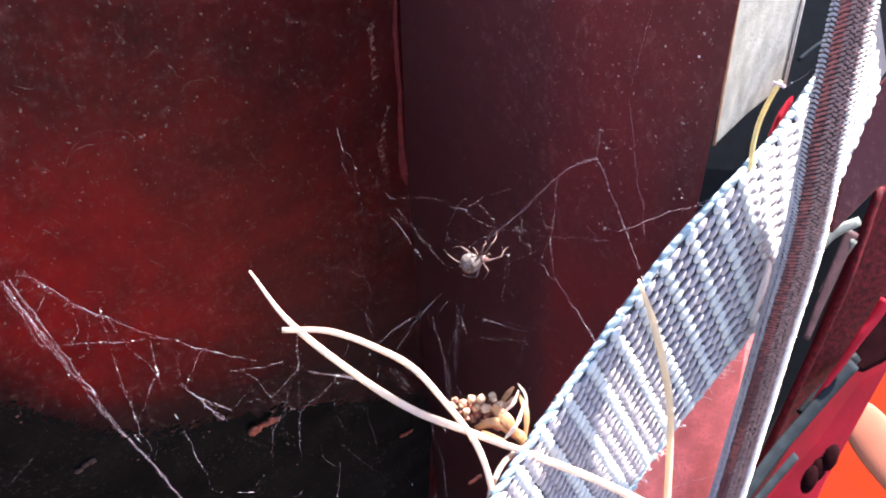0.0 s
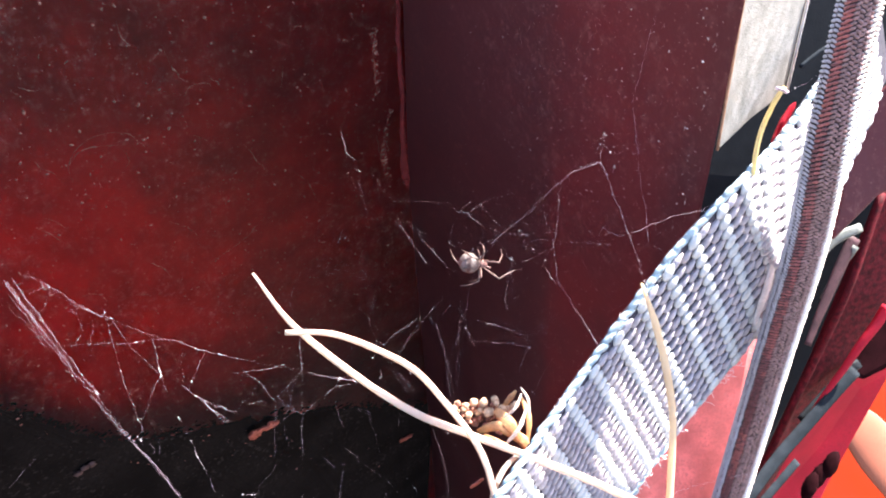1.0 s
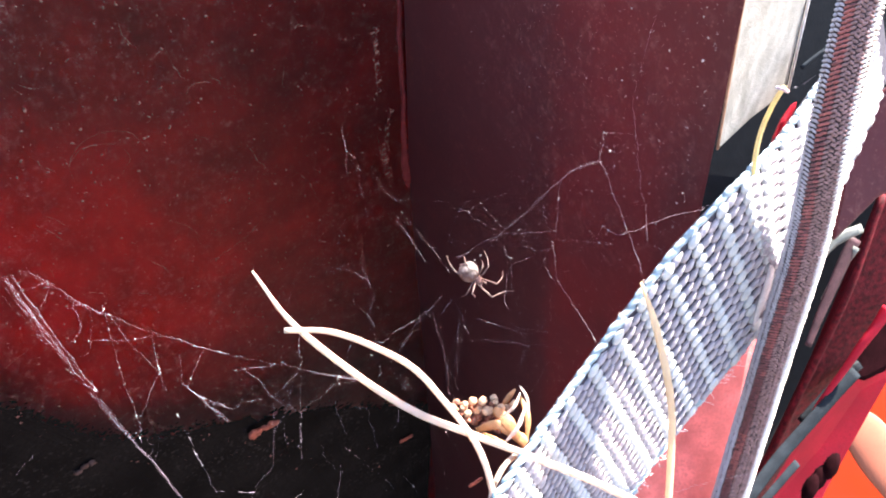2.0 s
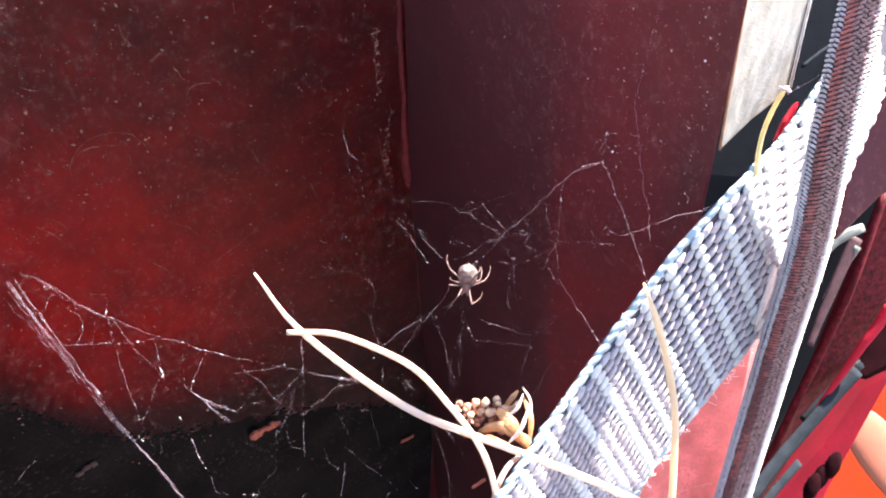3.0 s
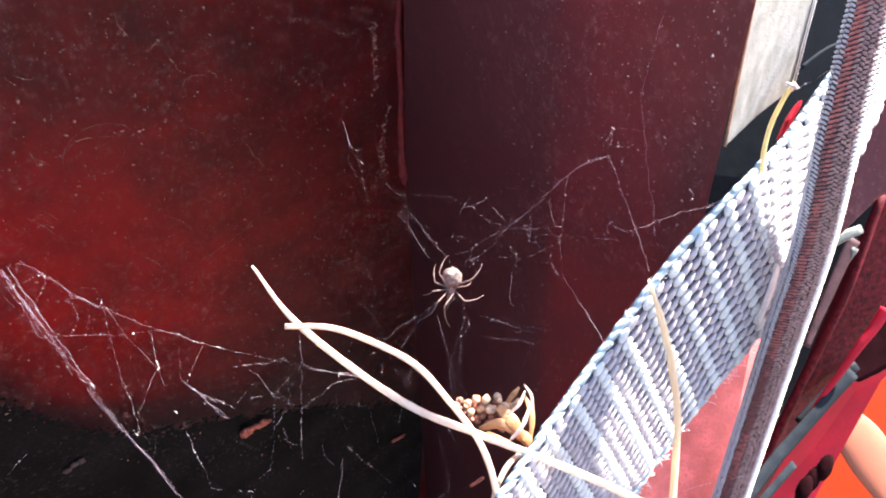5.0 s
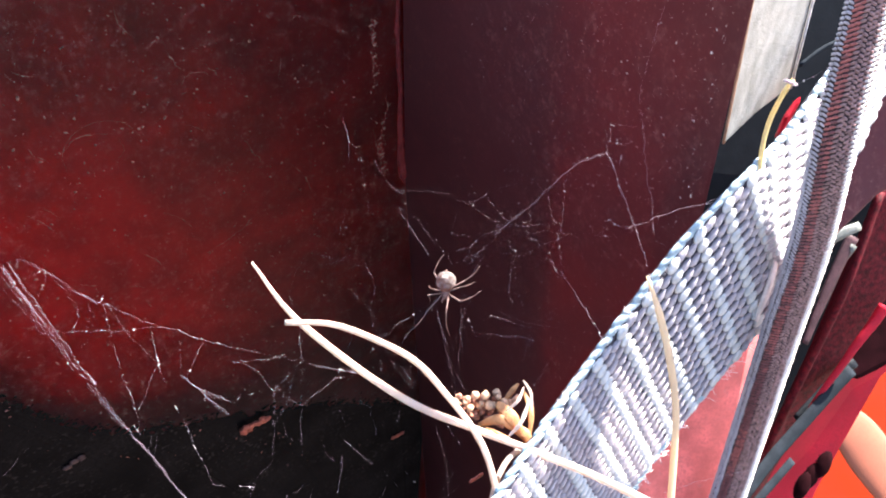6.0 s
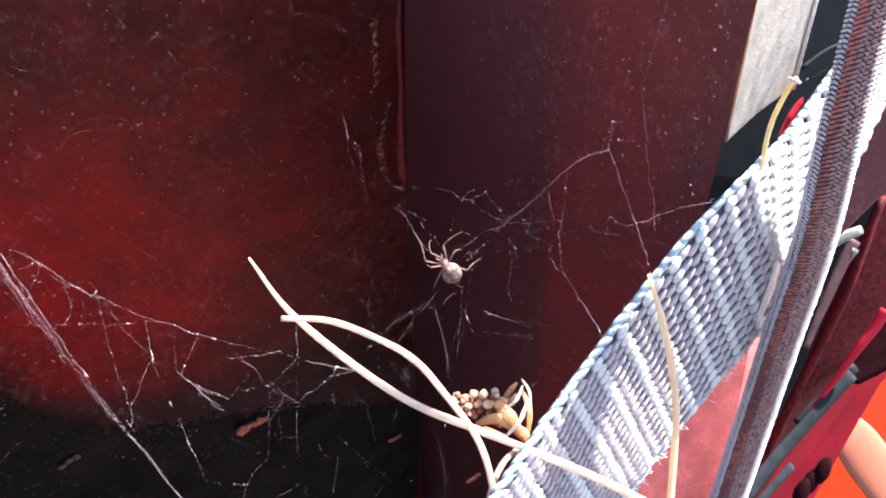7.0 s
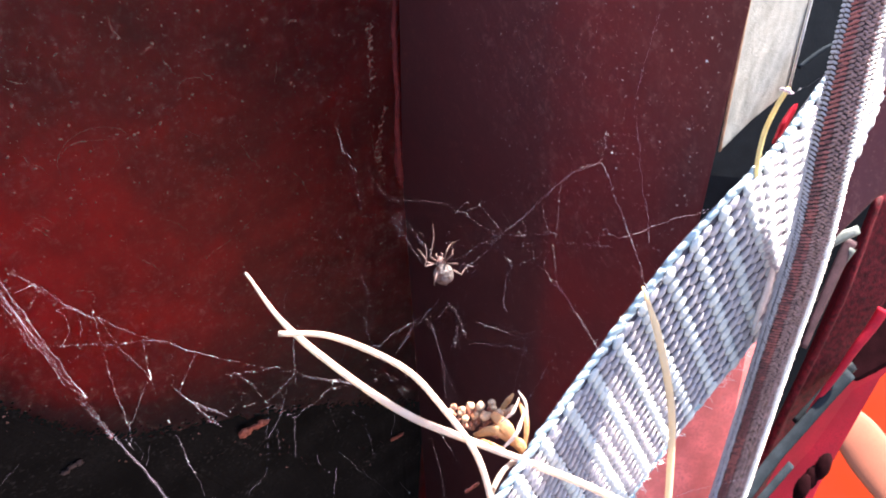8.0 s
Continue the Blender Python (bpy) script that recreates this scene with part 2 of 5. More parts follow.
def prism(bm, corners, depth, bevel=0.8, cuts=0):
    """A solid with the outline of the corners, pushed out by the vector depth."""
    lo = [bm.verts.new(c) for c in corners]
    hi = [bm.verts.new(Vector(c) + Vector(depth)) for c in corners]
    n = len(lo)
    faces = [bm.faces.new(lo), bm.faces.new(hi[::-1])]
    for i in range(n):
        faces.append(bm.faces.new((lo[i], hi[i], hi[(i + 1) % n], lo[(i + 1) % n])))
    bmesh.ops.recalc_face_normals(bm, faces=bm.faces)
    if bevel:
        bmesh.ops.bevel(bm, geom=list({e for f in faces for e in f.edges}), offset=bevel, segments=2, affect="EDGES", profile=0.6)
    return bm


def spline(points, per=6):
    """A smooth line through the points."""
    p = [Vector(q) for q in points]
    if len(p) < 3:
        return [p[0].lerp(p[-1], i / per) for i in range(per + 1)]
    p = [2 * p[0] - p[1], *p, 2 * p[-1] - p[-2]]
    out = []
    for i in range(1, len(p) - 2):
        for k in range(per):
            t = k / per
            a, b, c, d = p[i - 1:i + 3]
            out.append(0.5 * (2 * b + (c - a) * t + (2 * a - 5 * b + 4 * c - d) * t * t + (3 * b - a - 3 * c + d) * t ** 3))
    out.append(p[-2])
    return out


def tube(bm, line, radius, sides=6, flat=1.0, side_dir=None, caps=True):
    """A tube along the line; radius is a number or a function of 0..1."""
    rings = []
    n = len(line)
    up = Vector(side_dir or (0.1, -0.76, 0.64)).normalized()
    for i, p in enumerate(line):
        t = (line[min(i + 1, n - 1)] - line[max(i - 1, 0)]).normalized()
        a = t.cross(up)
        a = a.normalized() if a.length > 1e-4 else t.orthogonal().normalized()
        b = a.cross(t)
        r = radius(i / (n - 1)) if callable(radius) else radius
        rings.append([bm.verts.new(p + a * (r * math.cos(w)) + b * (r * flat * math.sin(w)))
                      for w in (2 * math.pi * k / sides for k in range(sides))])
    for q, s in zip(rings, rings[1:]):
        for k in range(sides):
            bm.faces.new((q[k], q[(k + 1) % sides], s[(k + 1) % sides], s[k]))
    if caps:
        bm.faces.new(rings[0][::-1])
        bm.faces.new(rings[-1])
    return bm


def blob(bm, at, size, turn=None, rings=4, segs=7, rough=0.0, taper=0.0):
    """An uneven rounded lump with half axes size, narrower towards +x by the taper."""
    m = (turn or Matrix.Identity(3))
    at = Vector(at)
    rows = []
    for i in range(1, rings):
        th = math.pi * i / rings
        row = []
        for k in range(segs):
            ph = 2 * math.pi * k / segs
            q = Vector((math.sin(th) * math.cos(ph) * size[0], math.sin(th) * math.sin(ph) * size[1], math.cos(th) * size[2]))
            if taper:
                q.y *= 1 - taper * q.x / size[0]
                q.z *= 1 - 0.5 * taper * q.x / size[0]
            if rough:
                q *= 1 + rough * noise.noise(at * 0.7 + q * 2.1)
            row.append(bm.verts.new(at + m @ q))
        rows.append(row)
    top = bm.verts.new(at + m @ Vector((0, 0, size[2])))
    low = bm.verts.new(at - m @ Vector((0, 0, size[2])))
    for k in range(segs):
        j = (k + 1) % segs
        bm.faces.new((top, rows[0][k], rows[0][j]))
        bm.faces.new((low, rows[-1][j], rows[-1][k]))
        for q, s in zip(rows, rows[1:]):
            bm.faces.new((q[k], s[k], s[j], q[j]))
    return bm


def axes(x, y, z):
    return Matrix((x, y, z)).transposed()


# ---- the large structure ----
def ground_sheet():
    bm = bmesh.new()
    bmesh.ops.create_grid(bm, x_segments=40, y_segments=40, size=400000)
    for v in bm.verts:
        v.co.z = -320
    tagged(part("ground", bm, GROUND), "bare brown soil around the red plastic hull", "ground", kind="structure")


ground_sheet()

L_N, R_N = Vector((0.580, -0.798, -0.162)), Vector((-0.857, -0.497, -0.135))


def red_wall():
    """The translucent red wall, one moulded sheet four millimetres thick."""
    a, b = Vector((-93.0, 136.8, 375.7)), Vector((-3.5, 207.8, 346.6))
    c, d = Vector((27.7, 382.2, -399.8)), Vector((-202.6, 104.6, 142.4))
    bm = prism(bmesh.new(), (a, b, c, d), -L_N * 4, 0.6)
    wall = tagged(part("wall_red", bm, RED_WALL), "dusty translucent red plastic wall with scratches", "wall", kind="structure")
    mid = Vector((-84.5, 159.6, 293.7))
    v = (Vector((0, 0, 1)) - L_N * L_N.z).normalized()
    u = v.cross(L_N).normalized()
    line = [mid + (u * math.cos(w) + v * math.sin(w)) * (9.5 + 0.5 * noise.noise(Vector((w * 3, 1, 0)))) for w in (0.15 + 0.13 * i for i in range(26))]
    part("ring_mark", tube(bmesh.new(), line, lambda t: 0.15 * (0.12 + abs(noise.noise(Vector((t * 7, 3, 0))))), 6, 0.3, L_N), WALL_DUST, wall, "faint pale ring mark", smooth=True)
    return wall


def foot_shade():
    """A thin black sheet on the red wall's foot, standing in for the shade there."""
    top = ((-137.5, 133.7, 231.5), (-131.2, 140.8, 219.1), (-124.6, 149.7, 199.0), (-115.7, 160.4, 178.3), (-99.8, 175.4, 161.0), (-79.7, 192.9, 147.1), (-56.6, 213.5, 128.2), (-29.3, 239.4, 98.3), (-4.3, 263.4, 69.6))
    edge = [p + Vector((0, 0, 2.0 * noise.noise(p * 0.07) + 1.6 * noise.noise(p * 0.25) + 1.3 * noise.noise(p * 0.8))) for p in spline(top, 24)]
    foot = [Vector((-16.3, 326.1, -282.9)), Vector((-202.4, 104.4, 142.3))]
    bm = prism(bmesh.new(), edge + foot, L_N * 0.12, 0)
    # crumbs of the shade sheet, thinning out above its edge to soften it
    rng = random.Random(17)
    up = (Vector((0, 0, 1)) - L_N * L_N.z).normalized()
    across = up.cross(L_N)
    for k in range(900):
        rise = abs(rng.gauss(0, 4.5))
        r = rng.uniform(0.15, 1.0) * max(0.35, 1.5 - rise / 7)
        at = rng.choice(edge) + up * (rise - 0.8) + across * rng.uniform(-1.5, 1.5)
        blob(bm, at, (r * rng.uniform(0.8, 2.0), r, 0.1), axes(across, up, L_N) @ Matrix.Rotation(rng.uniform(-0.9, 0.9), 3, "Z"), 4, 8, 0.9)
    tagged(part("trim_liner", bm, FOOT_SHADE), "thin black sheet standing in for shade at the red wall's foot", "lining", kind="structure")


def maroon_wall():
    """The maroon wall, a slab that ends at a rounded edge."""
    edge, root, foot = Vector((40.9, 99.0, 361.5)), Vector((-10.8, 191.1, 350.9)), Vector((-23.4, 464.7, -572.3))
    rise = (root - foot).normalized()
    # the unseen top is raised towards the seam to block the sun
    corners = (root + rise * 125, edge.lerp(root, 0.55) + rise * 40, edge.lerp(root, 0.3) - rise * 2, edge, (59.4, 119.9, 168.1), foot)
    bm = prism(bmesh.new(), corners, Vector((0.1, 1.0, -0.3)).normalized() * 5, 0.9)
    wall = part("wall_maroon", bm, MAROON)
    return tagged(wall, "dark maroon plastic wall with fine pale dust", "wall", kind="structure")


def flange():
    """The flange behind the maroon wall's edge, sun glare in its pale colour, cut off at a slant where its shadow
    begins.
    """
    corners = [Vector(v) for v in ((40.5, 99.7, 361.2), (64.3, 130.7, 349.2), (64.3, 130.6, 347.8), (67.1, 133.2, 328.7), (54.1, 116.0, 332.6), (44.1, 102.7, 334.2))]
    at = corners[-1]
    thing = empty_thing("flange", at, "pale plastic flange at the wall's edge, sun glare in its colour", "flange")
    part("body", shift(prism(bmesh.new(), corners, Vector((0.3, 0.8, -0.1)) * 4, 0.3), at), PALE, thing)
    # the bright glint along the far edge, painted as a white rim
    part("rim", shift(tube(bmesh.new(), spline([Vector(v) for v in ((65.1, 131.3, 348.9), (65.1, 131.2, 347.5), (67.8, 133.6, 328.6))], 8), 0.28, 8), at), DUST_AND_GLINT, thing, "white rim, the sun's glint put into its colour", smooth=True)
    part("rim", shift(tube(bmesh.new(), spline([Vector(v) for v in ((40.9, 100.1, 361.1), (41.0, 100.1, 360.0), (44.2, 102.8, 334.5))], 10), lambda t: 0.24 + 0.12 * noise.noise(Vector((t * 40, 2, 0))), 8), at), RIM_TAN, thing, "tan rim", smooth=True)


def stiffener():
    """An added, unseen dark slab behind the maroon wall; it blocks the sun."""
    back = Vector((0.1, 1.0, -0.3)).normalized() * 13
    corners = [Vector(v) + back for v in ((-13.2, 197.5, 342.7), (24.0, 127.8, 363.0), (47.5, 160.8, 80.0), (-29.3, 443.5, -457.8))]
    ob = part("stiffener", shift(prism(bmesh.new(), corners, back * 0.4, 0.8), corners[0]), BLACK)
    ob.location = corners[0] * MM
    tagged(ob, "added unseen black slab blocking the sun behind the maroon wall", "rib")


red_wall()
foot_shade()
maroon_wall()
flange()
stiffener()


def unseen_blockers():
    """An added, unseen black floor far below: it stops light bounced off the ground."""
    bm = prism(bmesh.new(), ((-520, -420, -120), (90, -420, -120), (90, 330, -120), (-520, 330, -120)), (0, 0, -10), 1.0)
    tagged(part("floor", bm, BLACK), "added unseen black floor that stops light from the ground", "floor", kind="structure")

    # an added, unseen wall that keeps low sky light off the red wall
    front = prism(bmesh.new(), ((-520, -55, -120), (-40, -55, -120), (-40, -55, 325), (-80, -55, 345), (-520, -55, 352)), (0, -8, 0), 1.0)
    tagged(part("wall_front", front, BLACK), "added unseen black wall that keeps sky light off the red wall", "wall", kind="structure")


unseen_blockers()


def seam():
    """A ragged moulded bead down the corner of the walls; it swells and ends half-way down."""
    line = spline(((-11.9, 199.9, 356.0), (-11.7, 201.4, 346.8), (-12.6, 204.6, 330.4), (-12.9, 206.5, 317.4), (-13.0, 209.4, 302.0), (-12.8, 212.4, 288.1), (-13.2, 216.2, 270.0), (-13.3, 219.6, 252.0), (-12.3, 221.4, 243.0)), 16)
    for p in line:
        p.x += 0.7 * noise.noise(Vector((0, 0, p.z * 0.09))) + 0.35 * noise.noise(Vector((4, 0, p.z * 0.4)))

    def girth(t):
        swell = 0.62 + 0.35 * t + 0.6 * math.exp(-((t - 0.86) / 0.10) ** 2)
        return max(0.15, swell * min(1.0, (1.0 - t) * 14 + 0.05)) * (1 + 0.5 * noise.noise(Vector((t * 46, 0, 0))))

    bm = tube(bmesh.new(), line, girth, 9, 0.55)
    tagged(part("trim_seam", bm, BEAD_RED, smooth=True), "raised moulded red seam in the corner of two walls", "seam", kind="structure")


seam()


def glow_blockers():
    """An added, unseen black tray behind the red wall: it keeps the daylight off all but one stretch of the wall's
    back.
    """
    back = -L_N
    tray = empty_thing("tray", (-117.8, 160.4, 170.8), "added unseen black tray shaping the glow in the red wall", "tray")
    low = [Vector(v) for v in ((-142.0, 121.0, 278.7), (-125.1, 141.0, 241.4), (-123.8, 145.4, 223.7), (-117.2, 154.0, 205.2), (-104.3, 166.4, 190.0), (-81.9, 185.7, 174.5), (-43.8, 216.8, 157.9), (-3.7, 248.8, 144.0), (-7.5, 337.7, -306.7), (-203.1, 103.9, 144.1))]
    part("base", shift(prism(bmesh.new(), [v + back * 5.5 for v in low], back * 60, 0), (-117.8, 160.4, 170.8)), BLACK, tray)
    up = [Vector(v) for v in ((-97.6, 133.3, 376.3), (2.4, 212.3, 345.4), (11.6, 277.5, 58.0), (-77.7, 189.9, 169.3), (-69.9, 178.7, 252.6), (-131.2, 124.0, 302.3))]
    part("back_board", shift(prism(bmesh.new(), [v + back * 62 for v in up], back * 6, 0), (-117.8, 160.4, 170.8)), BLACK, tray)
    end = ((-0.6, 210.0, 346.0), (9.0, 358.6, -350.4))
    part("end_board", shift(prism(bmesh.new(), [Vector(end[0]) + back * 5, Vector(end[1]) + back * 5, Vector(end[1]) + back * 70, Vector(end[0]) + back * 70], (5, 2, 0), 0), (-117.8, 160.4, 170.8)), BLACK, tray)
    side = ((-97.6, 133.3, 376.3), (-130.6, 124.1, 303.7))
    part("side_board", shift(prism(bmesh.new(), [Vector(side[0]) + back * 5, Vector(side[1]) + back * 5, Vector(side[1]) + back * 70, Vector(side[0]) + back * 70], (-4, -3, 0), 0), (-117.8, 160.4, 170.8)), BLACK, tray)
    lid = ((-97.6, 133.3, 376.3), (3.9, 213.4, 345.1))
    part("lid", shift(prism(bmesh.new(), [Vector(lid[0]) + back * 5, Vector(lid[1]) + back * 5, Vector(lid[1]) + back * 70, Vector(lid[0]) + back * 70], (0, 0, -5), 0), (-117.8, 160.4, 170.8)), BLACK, tray)


glow_blockers()


# ---- right of the walls: rails, plates and strips in the shade, sunlit orange beyond ----
def plate(name, corners, depth, mat, label, category, bevel=0.8, rim=None, rim_mat=None, rim_r=0.5):
    """A thing with a solid body and, where it shows one, a rim along an edge."""
    at = Vector(corners[0])
    thing = empty_thing(name, at, label, category)
    part("body", shift(prism(bmesh.new(), corners, depth, bevel), at), mat, thing)
    if rim:
        part("rim", shift(tube(bmesh.new(), spline(rim, 8), rim_r, 8), at), rim_mat or mat, thing, smooth=True)
    return thing


def right_side():
    away = Vector((0.3, 0.75, -0.5))
    plate("rail", ((127.9, 176.3, 299.0), (117.1, 163.4, 283.6), (109.6, 149.1, 260.2), (102.4, 139.5, 228.1), (93.1, 126.9, 189.4), (99.8, 129.4, 183.8), (104.4, 134.9, 199.0), (111.3, 141.5, 215.0), (117.1, 146.6, 236.5), (133.2, 159.7, 266.2)), away * 8, RAIL,
          "dark red mottled plastic rail beside the cord", "rail",
          rim=((115.9, 161.8, 284.7), (108.5, 147.6, 261.6), (101.3, 138.0, 229.9), (92.4, 125.4, 191.9)), rim_r=1.0)
    plate("upper_panel", ((93.5, 154.4, 295.9), (98.2, 157.5, 309.8), (112.8, 163.6, 326.8), (116.8, 149.7, 300.6), (105.4, 148.1, 293.6), (96.3, 143.7, 283.2)), away * 5, MAROON,
          "maroon plastic panel behind the webbing strap", "panel")
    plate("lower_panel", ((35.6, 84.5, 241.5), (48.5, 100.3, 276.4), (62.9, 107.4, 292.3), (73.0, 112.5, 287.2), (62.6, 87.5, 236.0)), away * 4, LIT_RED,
          "dusty red plastic panel under the strap, sunlight put into its colour", "panel",
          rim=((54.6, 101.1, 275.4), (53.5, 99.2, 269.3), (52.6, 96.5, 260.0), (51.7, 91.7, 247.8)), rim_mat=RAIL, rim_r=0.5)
    plate("red_tab", ((60.2, 118.3, 326.3), (62.0, 121.1, 329.6), (63.9, 122.9, 331.8), (65.5, 124.1, 332.1), (65.5, 123.8, 330.5), (63.9, 121.9, 328.2), (62.2, 120.0, 326.0)), away * 3, BRIGHT_RED,
          "small bright red plastic tab behind the strap", "tab")
    plate("bright_plate", ((188.0, 208.5, 190.9), (157.3, 195.8, 175.8), (129.8, 173.5, 120.6), (124.3, 166.7, 96.9), (158.3, 172.3, 86.8), (168.9, 189.2, 123.6), (176.4, 202.0, 154.6), (193.7, 209.0, 177.7)), away * 6, BRIGHT_RED,
          "bright red plastic plate under grey strips", "plate")
    plate("dark_block", ((137.5, 170.1, 203.8), (142.9, 176.8, 211.9), (150.1, 186.7, 223.6), (167.8, 192.9, 230.9), (167.8, 176.8, 211.9), (150.1, 170.7, 204.5), (143.8, 168.5, 201.9)), away * 10, DARK_BROWN,
          "dark brown rubber block on the red plate", "block", 2.0)
    pts = ((121.2, 147.4, 257.4), (118.4, 144.8, 252.6), (114.9, 142.1, 247.8), (111.8, 139.6, 241.5), (107.6, 136.4, 234.5), (104.7, 134.2, 228.6))
    ob = part("red_piping", shift(tube(bmesh.new(), spline(pts, 6), lambda t: 1.7 * (1 - 0.65 * t), 10, 0.7), pts[0]), BRIGHT_RED, smooth=True)
    ob.location = Vector(pts[0]) * MM
    tagged(ob, "bright red piping along the dark rail", "piping")
    # black sheet added for the shade and dark void behind the strap
    plate("shade_sheet", ((93.5, 229.3, 335.0), (126.0, 229.3, 335.0), (145.2, 190.5, 265.3), (129.5, 164.5, 197.2), (93.6, 136.0, 152.7), (77.8, 136.0, 152.7), (75.7, 189.5, 272.2)), away * 6, SHADE_SLATE,
          "added black sheet for the dark void and shade behind the strap", "hull",
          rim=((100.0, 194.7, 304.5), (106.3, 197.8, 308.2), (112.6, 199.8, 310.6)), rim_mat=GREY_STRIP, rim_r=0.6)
    o_a, o_b, o_c = Vector((163.1, 206.8, 24.1)), Vector((288.8, 393.8, 5.1)), Vector((362.4, 216.4, -18.5))
    plate("orange_hull", (o_a, o_b, o_b + o_c - o_a, o_c), (0, 0, -8), ORANGE,
          "sunlit glossy orange plastic hull", "hull", 1.5)
    # the pale sun highlight on the orange hull, built as a flat roll
    pts = ((213.9, 251.3, 77.2), (221.4, 248.0, 73.3), (231.8, 239.4, 63.0), (243.8, 227.9, 49.3), (255.7, 212.5, 31.0))
    ob = part("pale_roll", shift(tube(bmesh.new(), spline(pts, 8), lambda t: 2.0 + 11 * math.sin(math.pi * (0.1 + 0.8 * t)), 18, 0.22), pts[0]), PEACH_GLARE, smooth=True)
    ob.location = Vector(pts[0]) * MM
    tagged(ob, "pale peach highlight on the orange hull, built as a roll", "cloth")
    for pts, wide, mat in ((((116.3, 140.9, 238.6), (109.9, 136.2, 234.3), (101.8, 130.0, 228.2), (93.2, 123.2, 222.9), (84.4, 115.0, 217.5), (81.0, 112.1, 215.5)), 1.9, GREY_STRIP),
                           (((101.1, 125.9, 216.9), (96.0, 121.6, 214.8), (90.5, 117.0, 212.2), (86.6, 113.5, 211.1)), 1.3, GREY_STRIP),
                           (((119.5, 145.0, 237.3), (112.8, 141.0, 233.9), (106.8, 136.6, 230.0), (101.6, 132.6, 226.6)), 1.5, SHADE_SLATE)):
        at = Vector(pts[0])
        bm = tube(bmesh.new(), spline(pts, 5), wide, 8, 0.35)
        ob = part("grey_strip", shift(bm, at), mat, smooth=True)
        ob.location = at * MM
        tagged(ob, "grey plastic strip lying over the red plate", "strip", "grey strips")
    for pts, wide in ((((94.2, 144.6, 273.2), (100.0, 149.3, 278.7), (107.1, 151.5, 281.3)), 1.5), (((101.6, 146.0, 261.2), (104.6, 149.2, 268.8), (107.8, 151.2, 275.2)), 1.2)):
        at = Vector(pts[0])
        ob = part("grey_loop", shift(tube(bmesh.new(), spline(pts, 5), lambda t: wide * (1 - 0.55 * abs(t - 0.6)), 10, 0.4), at), PALE_STRIP, smooth=True)
        ob.location = at * MM
        tagged(ob, "grey strip end curving beside the rail", "strip", "grey strips")
    at = Vector((107.7, 153.2, 276.5))
    ob = part("grey_strip", shift(tube(bmesh.new(), spline(((107.7, 153.2, 276.5), (104.6, 149.1, 271.6), (101.0, 143.7, 265.0), (98.2, 139.5, 259.9), (95.7, 135.3, 254.7)), 6), lambda t: 1.9 * (1 - 0.5 * t), 10, 0.4), at), MAUVE_STRIP, smooth=True)
    ob.location = at * MM
    tagged(ob, "greyish mauve plastic strip between cord and rail", "strip", "grey strips")
    lobes = ((148.9, 169.2, 153.0), (145.0, 167.0, 148.7), (141.1, 163.9, 146.5))
    grip = empty_thing("ribbed_grip", lobes[1], "dark brown ribbed rubber grip hanging by the plate", "grip")
    along = Vector((0.42, 0.58, 0.69)).normalized()
    side = along.cross(Vector((0.1, -0.76, 0.64))).normalized()
    turn = axes(side, along.cross(side), along)
    for p, long in zip(lobes, (5.6, 5.2, 5.8)):
        bm = blob(bmesh.new(), p, (2.7, 2.4, long), turn, rings=12, segs=14, rough=0.08)
        part("lobe", shift(bm, lobes[1]), DARK_BROWN, grip, smooth=True)
        for k in (-1, 0, 1):
            arc = [Vector(p) + turn @ Vector((2.75 * math.sin(w) * math.cos(0.5 * k), 2.45 * math.cos(w) * math.cos(0.5 * k), k * long * 0.42)) for w in (-1.4 + 0.35 * i for i in range(9))]
            part("rib", shift(tube(bmesh.new(), arc, 0.32, 7), lobes[1]), DARK_BROWN, grip, smooth=True)


right_side()

# ---- the webbing strap ----
S_O, S_U, S_V, S_N = Vector((8.050, 65.658, 293.982)), Vector((0.594, 0.481, 0.645)), Vector((0.621, 0.236, -0.747)), Vector((0.512, -0.844, 0.159))
BEND = 59.0
S_U2 = (Vector((71.8, 127.1, 342.7)) - Vector((46.6, 97.1, 330.6))).normalized()
S_V2 = (S_V - S_U2 * S_V.dot(S_U2)).normalized()


def strap_at(a, b, h):
    """A point of the strap: a along it, b across from its left edge, h above its face. It bends back past BEND."""
    grow = 1.0 + 0.0026 * min(a, 60) - (0.010 * (a - BEND) if a > BEND else 0)
    b = b * max(0.6, grow)
    lift = 0.0042 * max(0.0, 38 - a) ** 2
    h, b = h + lift, b - lift
    if a > 48:
        tuck = min(4.6, 0.16 * (a - 48))
        b = tuck + b * (1 - tuck / 36)
    if a <= BEND:
        k = 0.0
        p = S_O + S_U * a
    else:
        k = min(1.0, (a - BEND) / 8.0)
        p = S_O + S_U * BEND + (S_U * (1 - k * 0.5) + S_U2 * (k * 0.5)).normalized() * min(a - BEND, 8.0) + S_U2 * max(0.0, a - BEND - 8.0)
    v = (S_V * (1 - k) + S_V2 * k).normalized()
    u = (S_U * (1 - k) + S_U2 * k).normalized()
    n = v.cross(u).normalized()
    if n.dot(S_N) < 0:
        n = -n
    return p + v * b + n * h, axes(u, v, n)


STRAP_W = 32.5


